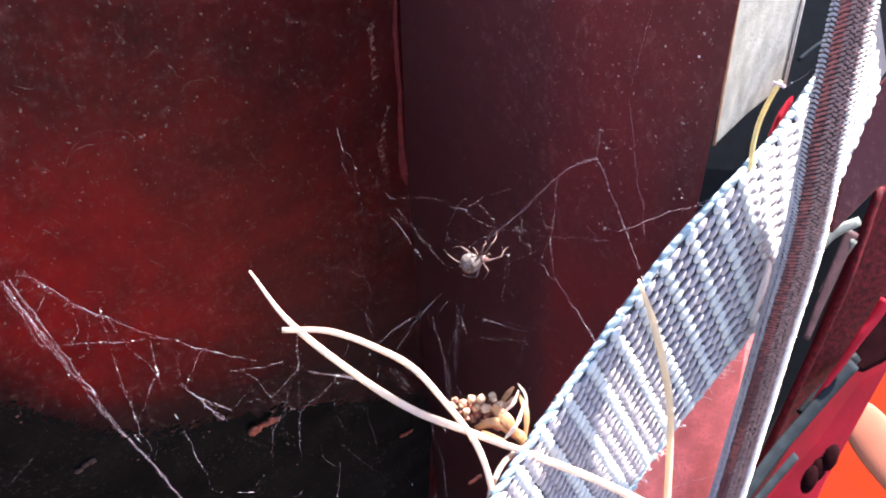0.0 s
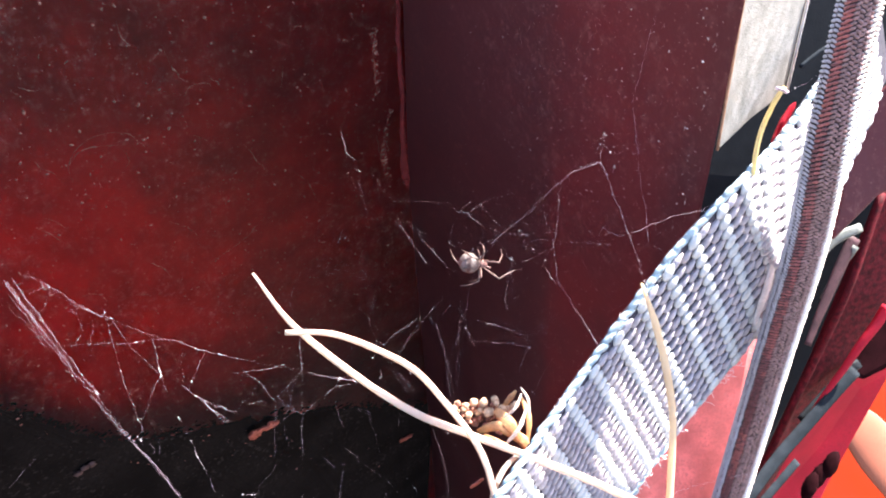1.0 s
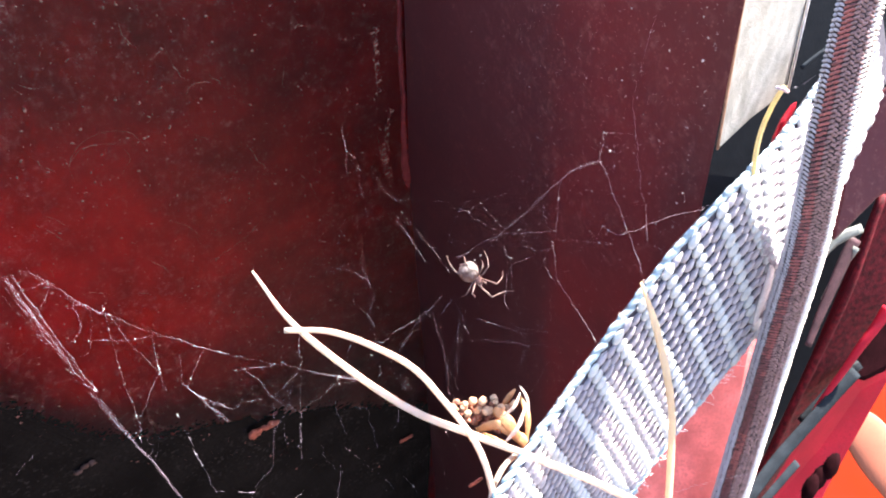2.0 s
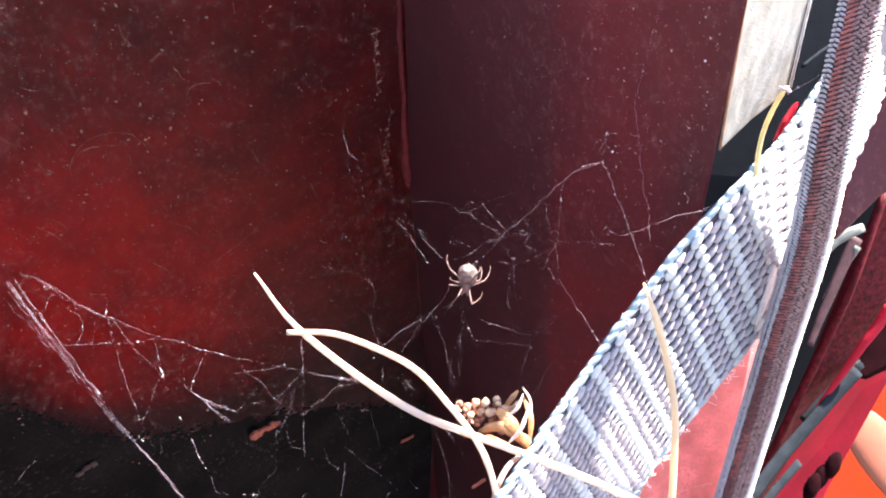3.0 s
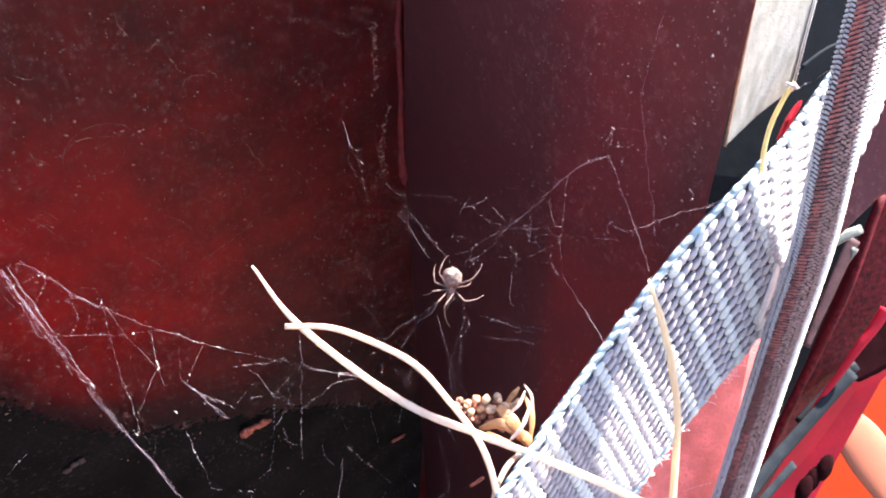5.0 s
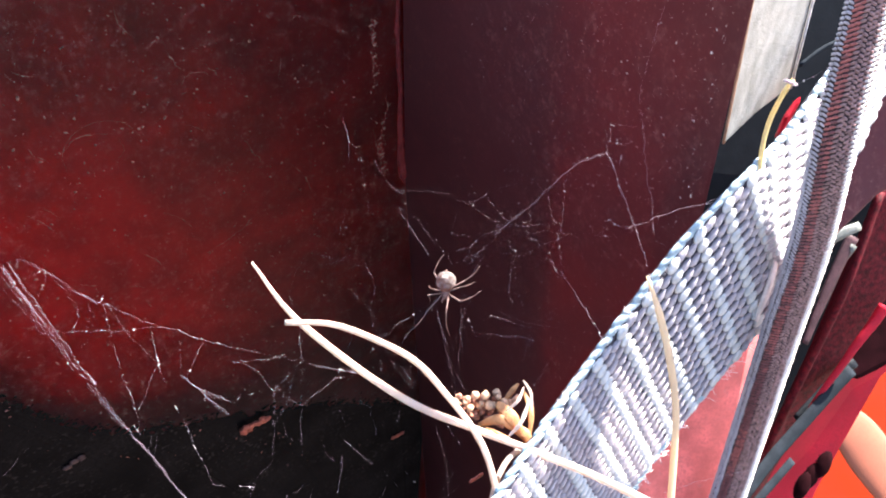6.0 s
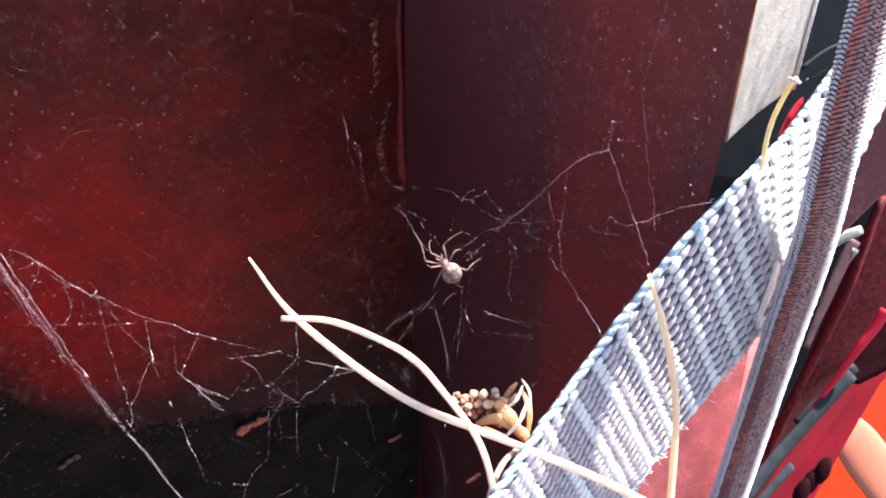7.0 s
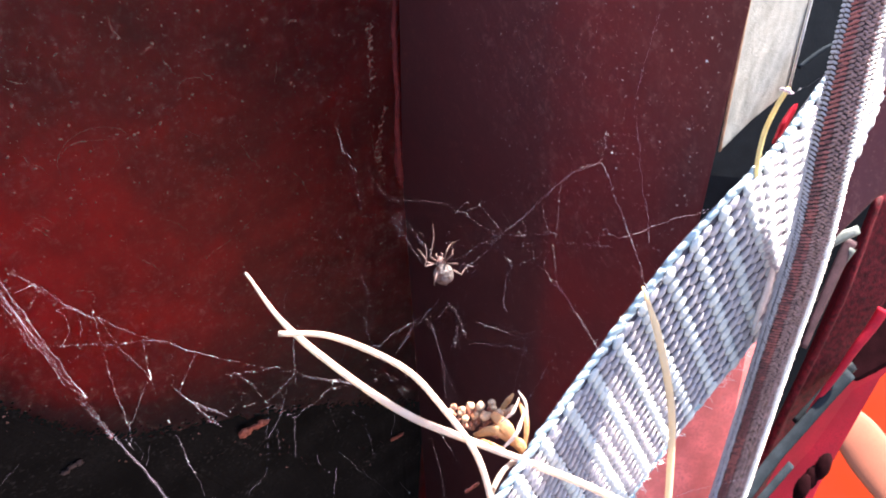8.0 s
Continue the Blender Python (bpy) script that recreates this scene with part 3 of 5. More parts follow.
def strap():
    at = S_O
    thing = empty_thing("webbing_strap", at, "grey-blue woven webbing strap, sunlit at its upper bend", "strap")
    bm = bmesh.new()
    rows = []
    steps = [-24 + i * 3 for i in range(48)]
    for a in steps:
        ring = [strap_at(a, b, h)[0] for b, h in ((0, -0.9), (0.5, -0.35), (STRAP_W - 0.5, -0.35), (STRAP_W, -0.9), (STRAP_W - 0.5, -1.7), (0.5, -1.7))]
        rows.append([bm.verts.new(p) for p in ring])
    for q, s in zip(rows, rows[1:]):
        for k in range(6):
            bm.faces.new((q[k], q[(k + 1) % 6], s[(k + 1) % 6], s[k]))
    part("core", shift(bm, at), WEB_CORE, thing)
    # the knuckles of the yarns, in slanting columns: one light raised column, then two of twisted yarn
    raised, twisted = bmesh.new(), bmesh.new()
    rng = random.Random(5)
    skew = -0.30
    pitch = 6.4
    for col in range(-4, 26):
        for kind, off in ((0, 0.0), (1, 2.25), (2, 4.3)):
            # the yarn spacing widens towards the upper bend, to fit the camera's view
            ease = min(1.0, max(0.0, (col * pitch + off - 12) / 38))
            gap = 1.42 + 0.75 * ease * ease * (3 - 2 * ease)
            for j in range(int(STRAP_W / gap) + 1):
                b = 1.25 + (j + (0.5 if kind == 2 else 0.0)) * gap
                a = col * pitch + off + skew * b + rng.uniform(-0.12, 0.12)
                if b > STRAP_W - 0.8 or a < -22 or a > 112:
                    continue
                p, m = strap_at(a, b, (0.06, -0.04, -0.14)[kind])
                m = m @ Matrix.Rotation(radians(-16 if kind else -14), 3, "Z") @ Matrix.Rotation(radians(-8 if kind else 0), 3, "Y")
                s = rng.uniform(0.93, 1.07)
                if kind == 0:
                    blob(raised, p, (1.5 * s, 0.50 * gap, 0.50), m, 6, 9)
                else:
                    blob(twisted, p, (1.62 * s, 0.27 * gap, 0.58), m, 7, 9, taper=0.65)
    tagged(part("raised_yarn", shift(raised, at), WEBBING, thing, smooth=True), kind="stuff")
    tagged(part("twisted_yarn", shift(twisted, at), WEB_TWIST, thing, smooth=True), kind="stuff")
    # the strap's edge in the sun: its brightness is put into a white colour
    fold = ((57.5, 98.9, 316.3), (57.6, 98.4, 313.0), (57.4, 97.4, 308.8), (56.9, 96.4, 305.0), (56.6, 95.6, 301.9))
    bm = tube(bmesh.new(), spline(fold, 6), lambda t: 0.15 + 0.55 * math.sin(math.pi * (0.08 + 0.8 * t)), 10, 0.5)
    part("folded_edge", shift(bm, at), DUST_AND_GLINT, thing, "folded edge, sunlit white put into its colour", smooth=True)
    for b in (0.1, STRAP_W - 0.1):
        bm = bmesh.new()
        a = -22
        while a < 112:
            p, m = strap_at(a, b, -0.55)
            blob(bm, p, (2.1 * rng.uniform(0.8, 1.15), 0.86 * rng.uniform(0.8, 1.15), 0.4), m @ Matrix.Rotation(radians(rng.uniform(14, 30)), 3, "Z"), 6, 10, 0.18)
            a += 2.3
        fray = bmesh.new()
        for k in range(80):
            p, m = strap_at(rng.uniform(-20, 45), b + rng.uniform(-0.4, 0.4), rng.uniform(-0.6, 0.3))
            out = m @ Vector((rng.uniform(-0.8, 0.8), 1 if b > 1 else -1, rng.uniform(-0.2, 0.9)))
            tip = p + out.normalized() * rng.uniform(0.7, 2.2)
            bend = p.lerp(tip, 0.5) + m @ Vector((rng.uniform(-0.3, 0.3), 0, rng.uniform(0, 0.3)))
            tube(fray, [p, bend, tip], 0.035, 4)
        tagged(part("frayed_fibres", shift(fray, at), DUST_AND_GLINT, thing, "frayed pale fibres along the edge"), kind="stuff")
        tagged(part("selvedge", shift(bm, at), WEB_EDGE, thing, smooth=True), kind="stuff")


strap()


# ---- the braided elastic cord ----
def cord():
    pts = ((58.4, 104.1, 366.9), (58.0, 101.8, 359.3), (56.5, 94.3, 341.4), (58.3, 92.5, 322.8), (59.6, 92.0, 302.2), (60.2, 88.0, 265.6), (59.2, 82.9, 239.6))
    at = Vector(pts[3])
    thing = empty_thing("elastic_cord", at, "dark grey braided elastic cord with a red tracer", "cord")
    line = spline(pts, 40)
    part("core", shift(tube(bmesh.new(), line[::4], lambda t: 2.85 + 0.35 * t, 14), at), CORD_CORE, thing, smooth=True)
    length = [0.0]
    for p, q in zip(line, line[1:]):
        length.append(length[-1] + (q - p).length)
    grey, red, maroon, pale, white = (bmesh.new() for _ in range(5))
    rng = random.Random(21)
    # round the cord, from its shaded side to its sunny one, sunlight put into the white yarn: angle, reach round, yarn,
    # tilt, half a stitch on
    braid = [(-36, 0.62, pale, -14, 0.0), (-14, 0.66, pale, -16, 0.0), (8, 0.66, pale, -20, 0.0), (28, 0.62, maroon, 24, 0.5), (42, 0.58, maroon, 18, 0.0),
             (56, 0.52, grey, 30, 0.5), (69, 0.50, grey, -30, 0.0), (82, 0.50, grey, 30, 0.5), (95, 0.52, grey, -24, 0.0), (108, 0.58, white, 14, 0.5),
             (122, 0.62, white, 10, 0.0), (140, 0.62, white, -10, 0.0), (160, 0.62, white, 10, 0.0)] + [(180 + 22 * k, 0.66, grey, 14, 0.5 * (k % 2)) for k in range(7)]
    i, start = 0, 0.0
    while start < length[-1] - 1.0:
        step = 0.72 - 0.20 * start / length[-1]
        for angle, reach, yarn, tilt, on in braid:
            d = start + on * step
            while i < len(line) - 2 and length[i + 1] < d:
                i += 1
            while i > 0 and length[i] > d:
                i -= 1
            p = line[i].lerp(line[i + 1], (d - length[i]) / max(1e-6, length[i + 1] - length[i]))
            t = (line[i + 1] - line[i]).normalized()
            a = t.cross(Vector((0.1, -0.76, 0.64))).normalized()
            b = a.cross(t)
            w = radians(angle + rng.uniform(-2.5, 2.5))
            r = a * math.cos(w) + b * math.sin(w)
            if yarn is maroon and noise.noise(Vector((d * 0.09, 0.4, 2.0))) + rng.uniform(-0.35, 0.35) > (0.25 if angle < 34 else 0.05):
                yarn = red
            m = axes(t.cross(r), t, -r) @ Matrix.Rotation(radians(tilt + rng.uniform(-4, 4)), 3, "Z")
            blob(yarn, p + r * (2.78 + 0.35 * d / length[-1] + rng.uniform(-0.05, 0.05)), (reach, step * (0.32 if yarn is pale else 0.38), 0.34), m, 5, 7)
        start += step
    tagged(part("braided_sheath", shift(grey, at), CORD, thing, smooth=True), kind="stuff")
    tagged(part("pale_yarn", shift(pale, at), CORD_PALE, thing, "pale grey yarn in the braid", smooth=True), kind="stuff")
    tagged(part("white_yarn", shift(white, at), CORD_SUNLIT, thing, "white yarn with sunlight put into its colour", smooth=True), kind="stuff")
    tagged(part("maroon_yarn", shift(maroon, at), CORD_MAROON, thing, "maroon yarn in the braid", smooth=True), kind="stuff")
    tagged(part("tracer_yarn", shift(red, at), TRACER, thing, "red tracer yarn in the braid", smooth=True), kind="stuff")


cord()


# ---- dry grass and the seed head ----
def blade(name, pts, wide, mat, label, tip=0.35, flat=0.45):
    at = Vector(pts[-1])
    line = spline(pts, 9)
    bm = tube(bmesh.new(), line, lambda t: wide * (tip + (1 - tip) * min(1, t * 5)) * (1 + 0.06 * noise.noise(Vector((t * 14, wide, 0)))), 8, flat)
    ob = part(name, shift(bm, at), mat, smooth=True)
    ob.location = at * MM
    return tagged(ob, label, "grass", "dry grass blades")


blade("grass_blade", ((-31.1, 91.7, 317.2), (-23.9, 84.6, 312.3), (-12.8, 77.7, 307.4), (-3.8, 72.9, 304.9), (4.8, 69.9, 303.5), (13.7, 67.0, 302.1), (23.4, 64.2, 299.7), (35.3, 60.6, 295.5)), 0.57, STRAW,
      "bleached dry grass blade lying over the strap")
blade("grass_blade", ((-24.5, 81.4, 314.0), (-17.0, 81.3, 313.8), (-9.1, 79.0, 312.2), (-3.8, 76.6, 310.4), (0.5, 73.2, 307.4), (4.8, 69.3, 303.8), (7.2, 66.1, 300.0), (9.1, 61.1, 294.0)), 0.49, STRAW,
      "curved bleached dry grass blade crossing another", 0.85)
blade("grass_blade", ((29.2, 80.8, 325.3), (32.2, 79.0, 318.4), (34.6, 76.4, 311.2), (36.4, 73.7, 303.7), (37.3, 70.6, 294.5), (37.5, 66.0, 285.4)), 0.62, STRAW_WARM,
      "pale dry grass blade leaning on the webbing")
blade("grass_blade", ((7.5, 63.2, 294.4), (8.7, 65.7, 297.4), (10.6, 68.4, 298.5), (13.9, 70.7, 299.0)), 0.45, STRAW,
      "short pale grass stalk under the seed head", 0.8, 0.8)
blade("yellow_stem", ((51.2, 101.7, 346.4), (50.2, 101.3, 343.9), (49.5, 101.1, 339.6), (49.1, 99.8, 335.9), (49.3, 98.6, 332.3)), 0.42, STRAW_YELLOW,
      "short yellow dry stem caught behind the strap", 0.8, 0.6)


def seed_head():
    at = Vector((13.1, 71.1, 298.4))
    thing = empty_thing("seed_head", at, "dry brown seed head with golden husks on the grass", "seed head")
    rng = random.Random(3)
    u, v, n = (Vector(w) for w in ((1, 0, 0), (0, 0.643, 0.766), (0, -0.766, 0.643)))
    mid = Vector((7.2, 74.4, 302.4))
    for k in range(18):
        x = -5.0 + 9.4 * k / 17 + rng.uniform(-0.3, 0.3)
        p = mid + u * x + v * (1.5 + rng.uniform(-0.9, 1.2) + 0.06 * x) + n * rng.uniform(0.2, 1.6)
        r = rng.uniform(0.46, 0.74)
        bm = blob(bmesh.new(), p, (r, r * rng.uniform(0.85, 1.1), r * rng.uniform(0.85, 1.1)), rings=8, segs=11, rough=0.3)
        part("seed", shift(bm, at), SEED, thing, "round tan seed", smooth=True)
    for k in range(70):
        x, y = rng.uniform(-4.6, 3.6), rng.uniform(-2.2, 1.9)
        p = mid + u * x + v * (y - 0.12 * x) + n * rng.uniform(-1.4, 1.0)
        bm = blob(bmesh.new(), p, [rng.uniform(0.28, 0.52)] * 3, rings=6, segs=9, rough=0.45)
        part("seed", shift(bm, at), SEED_RED, thing, "small reddish brown seed", smooth=True)
    for pts, wide in ((((5.7, 72.0, 301.7), (9.2, 71.3, 304.0), (12.4, 70.4, 300.9)), 1.15), (((8.4, 73.8, 304.9), (10.5, 71.5, 304.4), (13.3, 69.8, 300.2)), 1.3),
                      (((12.5, 76.1, 305.5), (13.7, 73.0, 303.9), (13.4, 70.1, 300.6)), 0.7), (((11.9, 77.1, 305.6), (10.8, 76.2, 304.5), (9.5, 75.1, 303.2)), 0.7),
                      (((11.2, 71.5, 302.2), (12.8, 70.3, 301.8), (13.6, 69.2, 300.5)), 1.1),
                      (((9.5, 71.3, 306.1), (11.2, 71.8, 307.8), (12.2, 73.6, 309.0)), 0.35), (((10.0, 68.8, 303.2), (11.8, 69.8, 305.4), (12.9, 72.1, 307.1)), 0.5),
                      (((6.6, 70.4, 303.0), (8.2, 69.1, 303.5), (11.3, 68.6, 301.9)), 0.55), (((12.2, 75.2, 308.7), (13.4, 73.9, 307.2), (13.7, 71.7, 304.6)), 0.3)):
        bm = tube(bmesh.new(), spline(pts, 6), lambda t: 0.75 * wide * (0.2 + math.sin(math.pi * (0.1 + 0.85 * t)) * 0.8) * (1 + 0.3 * noise.noise(Vector((t * 6, wide * 9, 0)))), 9, 0.22)
        part("husk", shift(bm, at), HUSK if wide > 0.52 else STRAW, thing, "golden papery husk" if wide > 0.52 else "bleached curled husk", smooth=True)


seed_head()


# ---- debris on the walls ----
def leaf_piece(at, lobes, mat, label):
    """A crumpled scrap of leaf on the red wall: lobes with their place and half-widths in the wall's plane."""
    bm = bmesh.new()
    u = Vector((0.82, 0.563, 0.10)).normalized()
    v = L_N.cross(u).normalized()
    for k, (x, y, rx, ry) in enumerate(lobes):
        turn = axes(u, v, L_N) @ Matrix.Rotation(0.4 * math.sin(k * 2.3), 3, "Z") @ Matrix.Rotation(-0.2, 3, "X")
        blob(bm, Vector(at) + u * x + v * y + L_N * (1.2 + 0.4 * (k % 2)), (rx * 1.2, ry * 1.15, 0.8), turn, 9, 14, 0.6)
    ob = part("leaf_scrap", shift(bm, at), mat, smooth=True)
    ob.location = Vector(at) * MM
    return tagged(ob, label, "leaf")


def flake(name, at, size, mat, label, category, lobes=4, seed=1):
    rng = random.Random(seed)
    bm = bmesh.new()
    u = Vector((0.8, 0.55, 0.1)).normalized()
    v = L_N.cross(u).normalized()
    for k in range(lobes):
        p = Vector(at) + u * (size * (k / lobes - 0.5) * 1.6) + v * (size * rng.uniform(-0.3, 0.3))
        blob(bm, p, (size * rng.uniform(0.3, 0.45), size * rng.uniform(0.2, 0.34), size * 0.16), axes(u, v, L_N), 5, 8, 0.5)
    ob = part(name, shift(bm, at), mat, smooth=True)
    ob.location = Vector(at) * MM
    return tagged(ob, label, category)


leaf_piece((-75.5, 194.8, 140.6), ((-4.2, -1.6, 1.5, 2.3), (-3.4, 0.9, 1.3, 1.2), (-2.2, -2.6, 1.5, 1.0), (-1.6, -0.4, 1.6, 1.4), (0.6, -0.7, 1.6, 1.0), (2.6, -1.1, 1.7, 1.15), (4.6, -1.3, 1.5, 1.5), (6.2, -1.2, 1.2, 1.0), (4.0, 0.2, 0.8, 0.8), (-4.9, 0.2, 0.9, 0.8)), LEAF,
           "rust brown crumpled leaf scrap on the dark wall")
flake("leaf_scrap", (-18.2, 254.0, 54.5), 5, LEAF, "small rust brown leaf scrap on the dark wall", "leaf", 3, 7)
flake("leaf_scrap", (-123.6, 154.6, 169.9), 5, DRY_CRUMB, "greyish leaf crumb stuck on the dark wall", "leaf", 3, 9)
flake("leaf_scrap", (6.5, 74.5, 284.0), 1.6, LEAF, "tiny brown leaf crumb near the grass", "leaf", 4, 12)


# long curved wipe marks on the red wall
SCRATCHES = (
    ((-73.6, 177.2, 245.1), (-66.3, 182.0, 247.5), (-60.2, 185.7, 251.4), (-53.6, 189.1, 258.1)),
    ((-97.1, 148.5, 302.2), (-95.4, 150.8, 297.5), (-93.9, 152.8, 292.8)),
    ((-102.7, 148.4, 283.0), (-100.8, 150.9, 277.3), (-98.5, 153.8, 271.5)),
    ((-85.7, 166.2, 256.0), (-83.9, 168.5, 251.4), (-82.4, 170.7, 245.8)),
    ((-91.9, 164.2, 243.9), (-89.9, 165.8, 242.9), (-88.3, 167.5, 240.3)),
    ((-66.6, 166.6, 322.6), (-66.1, 168.0, 317.4), (-64.4, 170.7, 310.3)),
    ((-59.9, 173.6, 311.8), (-58.2, 175.4, 309.0), (-57.1, 177.2, 304.4)),
    ((-91.5, 153.8, 296.3), (-88.9, 155.1, 299.6), (-85.4, 157.5, 300.1), (-81.4, 160.7, 298.7)),
    ((-20.9, 203.8, 302.7), (-20.3, 205.7, 295.5), (-21.2, 206.3, 289.6)),
    ((-21.4, 209.6, 272.8), (-20.8, 211.4, 265.9), (-19.9, 213.9, 256.9)),
    ((-77.8, 169.7, 267.3), (-74.6, 172.8, 263.4), (-72.8, 175.2, 257.6)),
    ((-102.8, 154.6, 251.7), (-99.3, 157.4, 250.8), (-96.0, 160.7, 246.3)),
    ((-56.0, 181.5, 287.1), (-54.0, 184.7, 278.4), (-52.5, 186.7, 274.1)),
    ((-45.5, 192.5, 270.2), (-42.5, 196.2, 263.0), (-41.1, 198.9, 254.9)),
    ((-92.9, 147.5, 322.4), (-91.6, 149.1, 319.6), (-89.2, 150.8, 319.3)),
    ((-72.9, 160.3, 330.9), (-72.7, 161.4, 326.4), (-71.0, 163.3, 322.8)),
)


def specks():
    rng = random.Random(11)
    bm = bmesh.new()
    a, b, c, d = (Vector(v) for v in ((-91.0, 143.9, 346.8), (-14.3, 204.2, 324.6), (-30.6, 267.1, -43.5), (-153.3, 132.6, 179.7)))
    for k in range(1500):
        s, t = rng.random(), 0.85 * rng.random() ** 1.5
        p = a.lerp(b, s).lerp(d.lerp(c, s), t)
        r = 0.05 + 0.28 * rng.random() ** 4
        blob(bm, p, (r * rng.uniform(1, 2.2), r, 0.15), axes(L_N.orthogonal().normalized(), L_N.cross(L_N.orthogonal()).normalized(), L_N) @ Matrix.Rotation(rng.uniform(0, 6.3), 3, "Z"), 5, 7, 0.9)
    u = L_N.orthogonal().normalized()
    v = L_N.cross(u).normalized()
    for k in range(12):
        s, t = rng.random(), rng.uniform(0.02, 0.68)
        p = a.lerp(b, s).lerp(d.lerp(c, s), t)
        w, turn = rng.uniform(0, 6.3), rng.uniform(-0.5, 0.5)
        line = [p]
        for step in range(rng.randint(4, 9)):
            w += turn * rng.uniform(-0.3, 1.0)
            line.append(line[-1] + (u * math.cos(w) + v * math.sin(w)) * rng.uniform(0.6, 1.2))
        r = rng.uniform(0.03, 0.08)
        tube(bm, line, lambda f: r * (0.4 + 0.6 * math.sin(math.pi * f)), 4, 0.5, L_N)
    for pts in SCRATCHES:
        line = spline(pts, 7)
        for p in line:
            p += (u * noise.noise(p * 0.5) + v * noise.noise(p * 0.5 + Vector((7, 0, 0)))) * 0.7
        tube(bm, line, lambda f: 0.26 * max(0.05, math.sin(math.pi * f)) * max(0.08, 0.3 + 1.3 * noise.noise(Vector((f * 13, pts[0][0], 0)))), 5, 0.3, L_N)
    for k in range(24):
        s, t = rng.random(), rng.uniform(0.0, 0.62)
        p = a.lerp(b, s).lerp(d.lerp(c, s), t)
        w, r = rng.uniform(0, 6.3), rng.uniform(0.05, 0.14)
        line = [p, p + (u * math.cos(w) + v * math.sin(w)) * rng.uniform(0.4, 1.2)]
        line.append(line[1] + (u * math.cos(w + 0.8) + v * math.sin(w + 0.8)) * rng.uniform(0.3, 1.1))
        tube(bm, line, lambda f: r * (0.4 + 0.6 * math.sin(math.pi * f)), 4, 0.4, L_N)
    for pts in (((-18.8, 203.4, 313.0), (-20.0, 204.1, 305.2), (-19.6, 206.4, 295.4), (-20.4, 207.4, 287.5)), ((-16.3, 211.6, 281.5), (-18.3, 212.1, 272.1), (-19.2, 213.6, 261.6), (-18.1, 216.6, 250.6))):
        for p in spline(pts, 22):
            q = p + u * rng.gauss(0, 0.7) + v * rng.gauss(0, 0.7)
            r = 0.06 + 0.4 * rng.random() ** 2.5
            blob(bm, q, (r * rng.uniform(1, 2.4), r, 0.12), axes(u, v, L_N) @ Matrix.Rotation(rng.uniform(0, 6.3), 3, "Z"), 4, 7, 0.9)
    tagged(part("dust_specks", bm, WALL_DUST), "pale dust specks and fibres stuck to the red wall", "dust", kind="stuff")
    bm = bmesh.new()
    a, b, c, d = (Vector(v) for v in ((-5.6, 187.3, 330.9), (39.2, 101.5, 362.5), (50.2, 109.0, 265.6), (-4.2, 250.2, 91.5)))
    for k in range(1500):
        s, t = rng.random() ** 0.4, rng.random()
        p = a.lerp(b, s).lerp(d.lerp(c, s), t)
        r = 0.025 + 0.14 * rng.random() ** 7
        blob(bm, p, (r * rng.uniform(1, 2), r, 0.08), axes(R_N.orthogonal().normalized(), R_N.cross(R_N.orthogonal()).normalized(), R_N) @ Matrix.Rotation(rng.uniform(0, 6.3), 3, "Z"), 3, 5)
    tagged(part("dust_specks", bm, DUST), "fine pale dust on the maroon wall", "dust", kind="stuff")


specks()


# ---- the web ----
def web(label, at):
    return empty_thing("spider_web", at, label, "spider web", "spider webs")


def thread(thing, at, radius, fibres, beads, pts):
    """One thread of the web, uneven in girth, with the dust that has caught on it."""
    rng = random.Random(round(abs(sum(pts[0])) * 10) + len(pts))
    line = spline(pts, 9)
    for p in line[1:-1]:
        q = p * 0.5
        p += Vector((noise.noise(q), noise.noise(q + Vector((9, 0, 0))), noise.noise(q + Vector((0, 9, 0))))) * 0.22
        q = q * 5
        p += Vector((noise.noise(q), noise.noise(q + Vector((5, 0, 0))), noise.noise(q + Vector((0, 5, 0))))) * 0.06
    bm = bmesh.new()
    for k in range(fibres):
        off = rng.uniform(0, 50)
        way = [p + Vector((noise.noise(p * 0.4 + Vector((off, 0, 0))), noise.noise(p * 0.4 + Vector((0, off, 0))), noise.noise(p * 0.4 + Vector((0, 0, off))))) * (0.35 if k else 0.0) for p in line]
        r = radius * (0.45 if k else 1.0)
        tube(bm, way, lambda t: r * (0.55 + 1.8 * noise.noise(Vector((t * 11 + off, 3, 0))) ** 2 + 0.8 * abs(noise.noise(Vector((t * 40, off, 0))))), 5)
    ob = part("thread", shift(bm, at), SILK, thing)
    if not beads:
        return ob
    bm = bmesh.new()
    for k in range(beads):
        i = rng.randrange(0, len(line) - 1)
        mid = line[i].lerp(line[i + 1], rng.random())
        for j in range(rng.randint(1, 3)):
            s = 0.016 + 0.062 * rng.random() ** 3 + 0.6 * radius
            blob(bm, mid + Vector([rng.uniform(-0.1, 0.1) for _ in range(3)]) * (j > 0), (s, s * rng.uniform(0.6, 1), s * rng.uniform(0.8, 1.8)), rings=4, segs=6, rough=0.5)
    tagged(part("silk_dust", shift(bm, at), DUST_AND_GLINT, ob, "dust caught on the thread"), kind="stuff")
    return ob


def spinner(thing, at):
    """The four weights of thread, as functions of the number of dust beads and the points."""
    def weight(radius, fibres):
        return lambda beads, *pts: thread(thing, at, radius, fibres, beads, pts)
    return weight(0.0032, 1), weight(0.0062, 1), weight(0.0085, 2), weight(0.0058, 1)


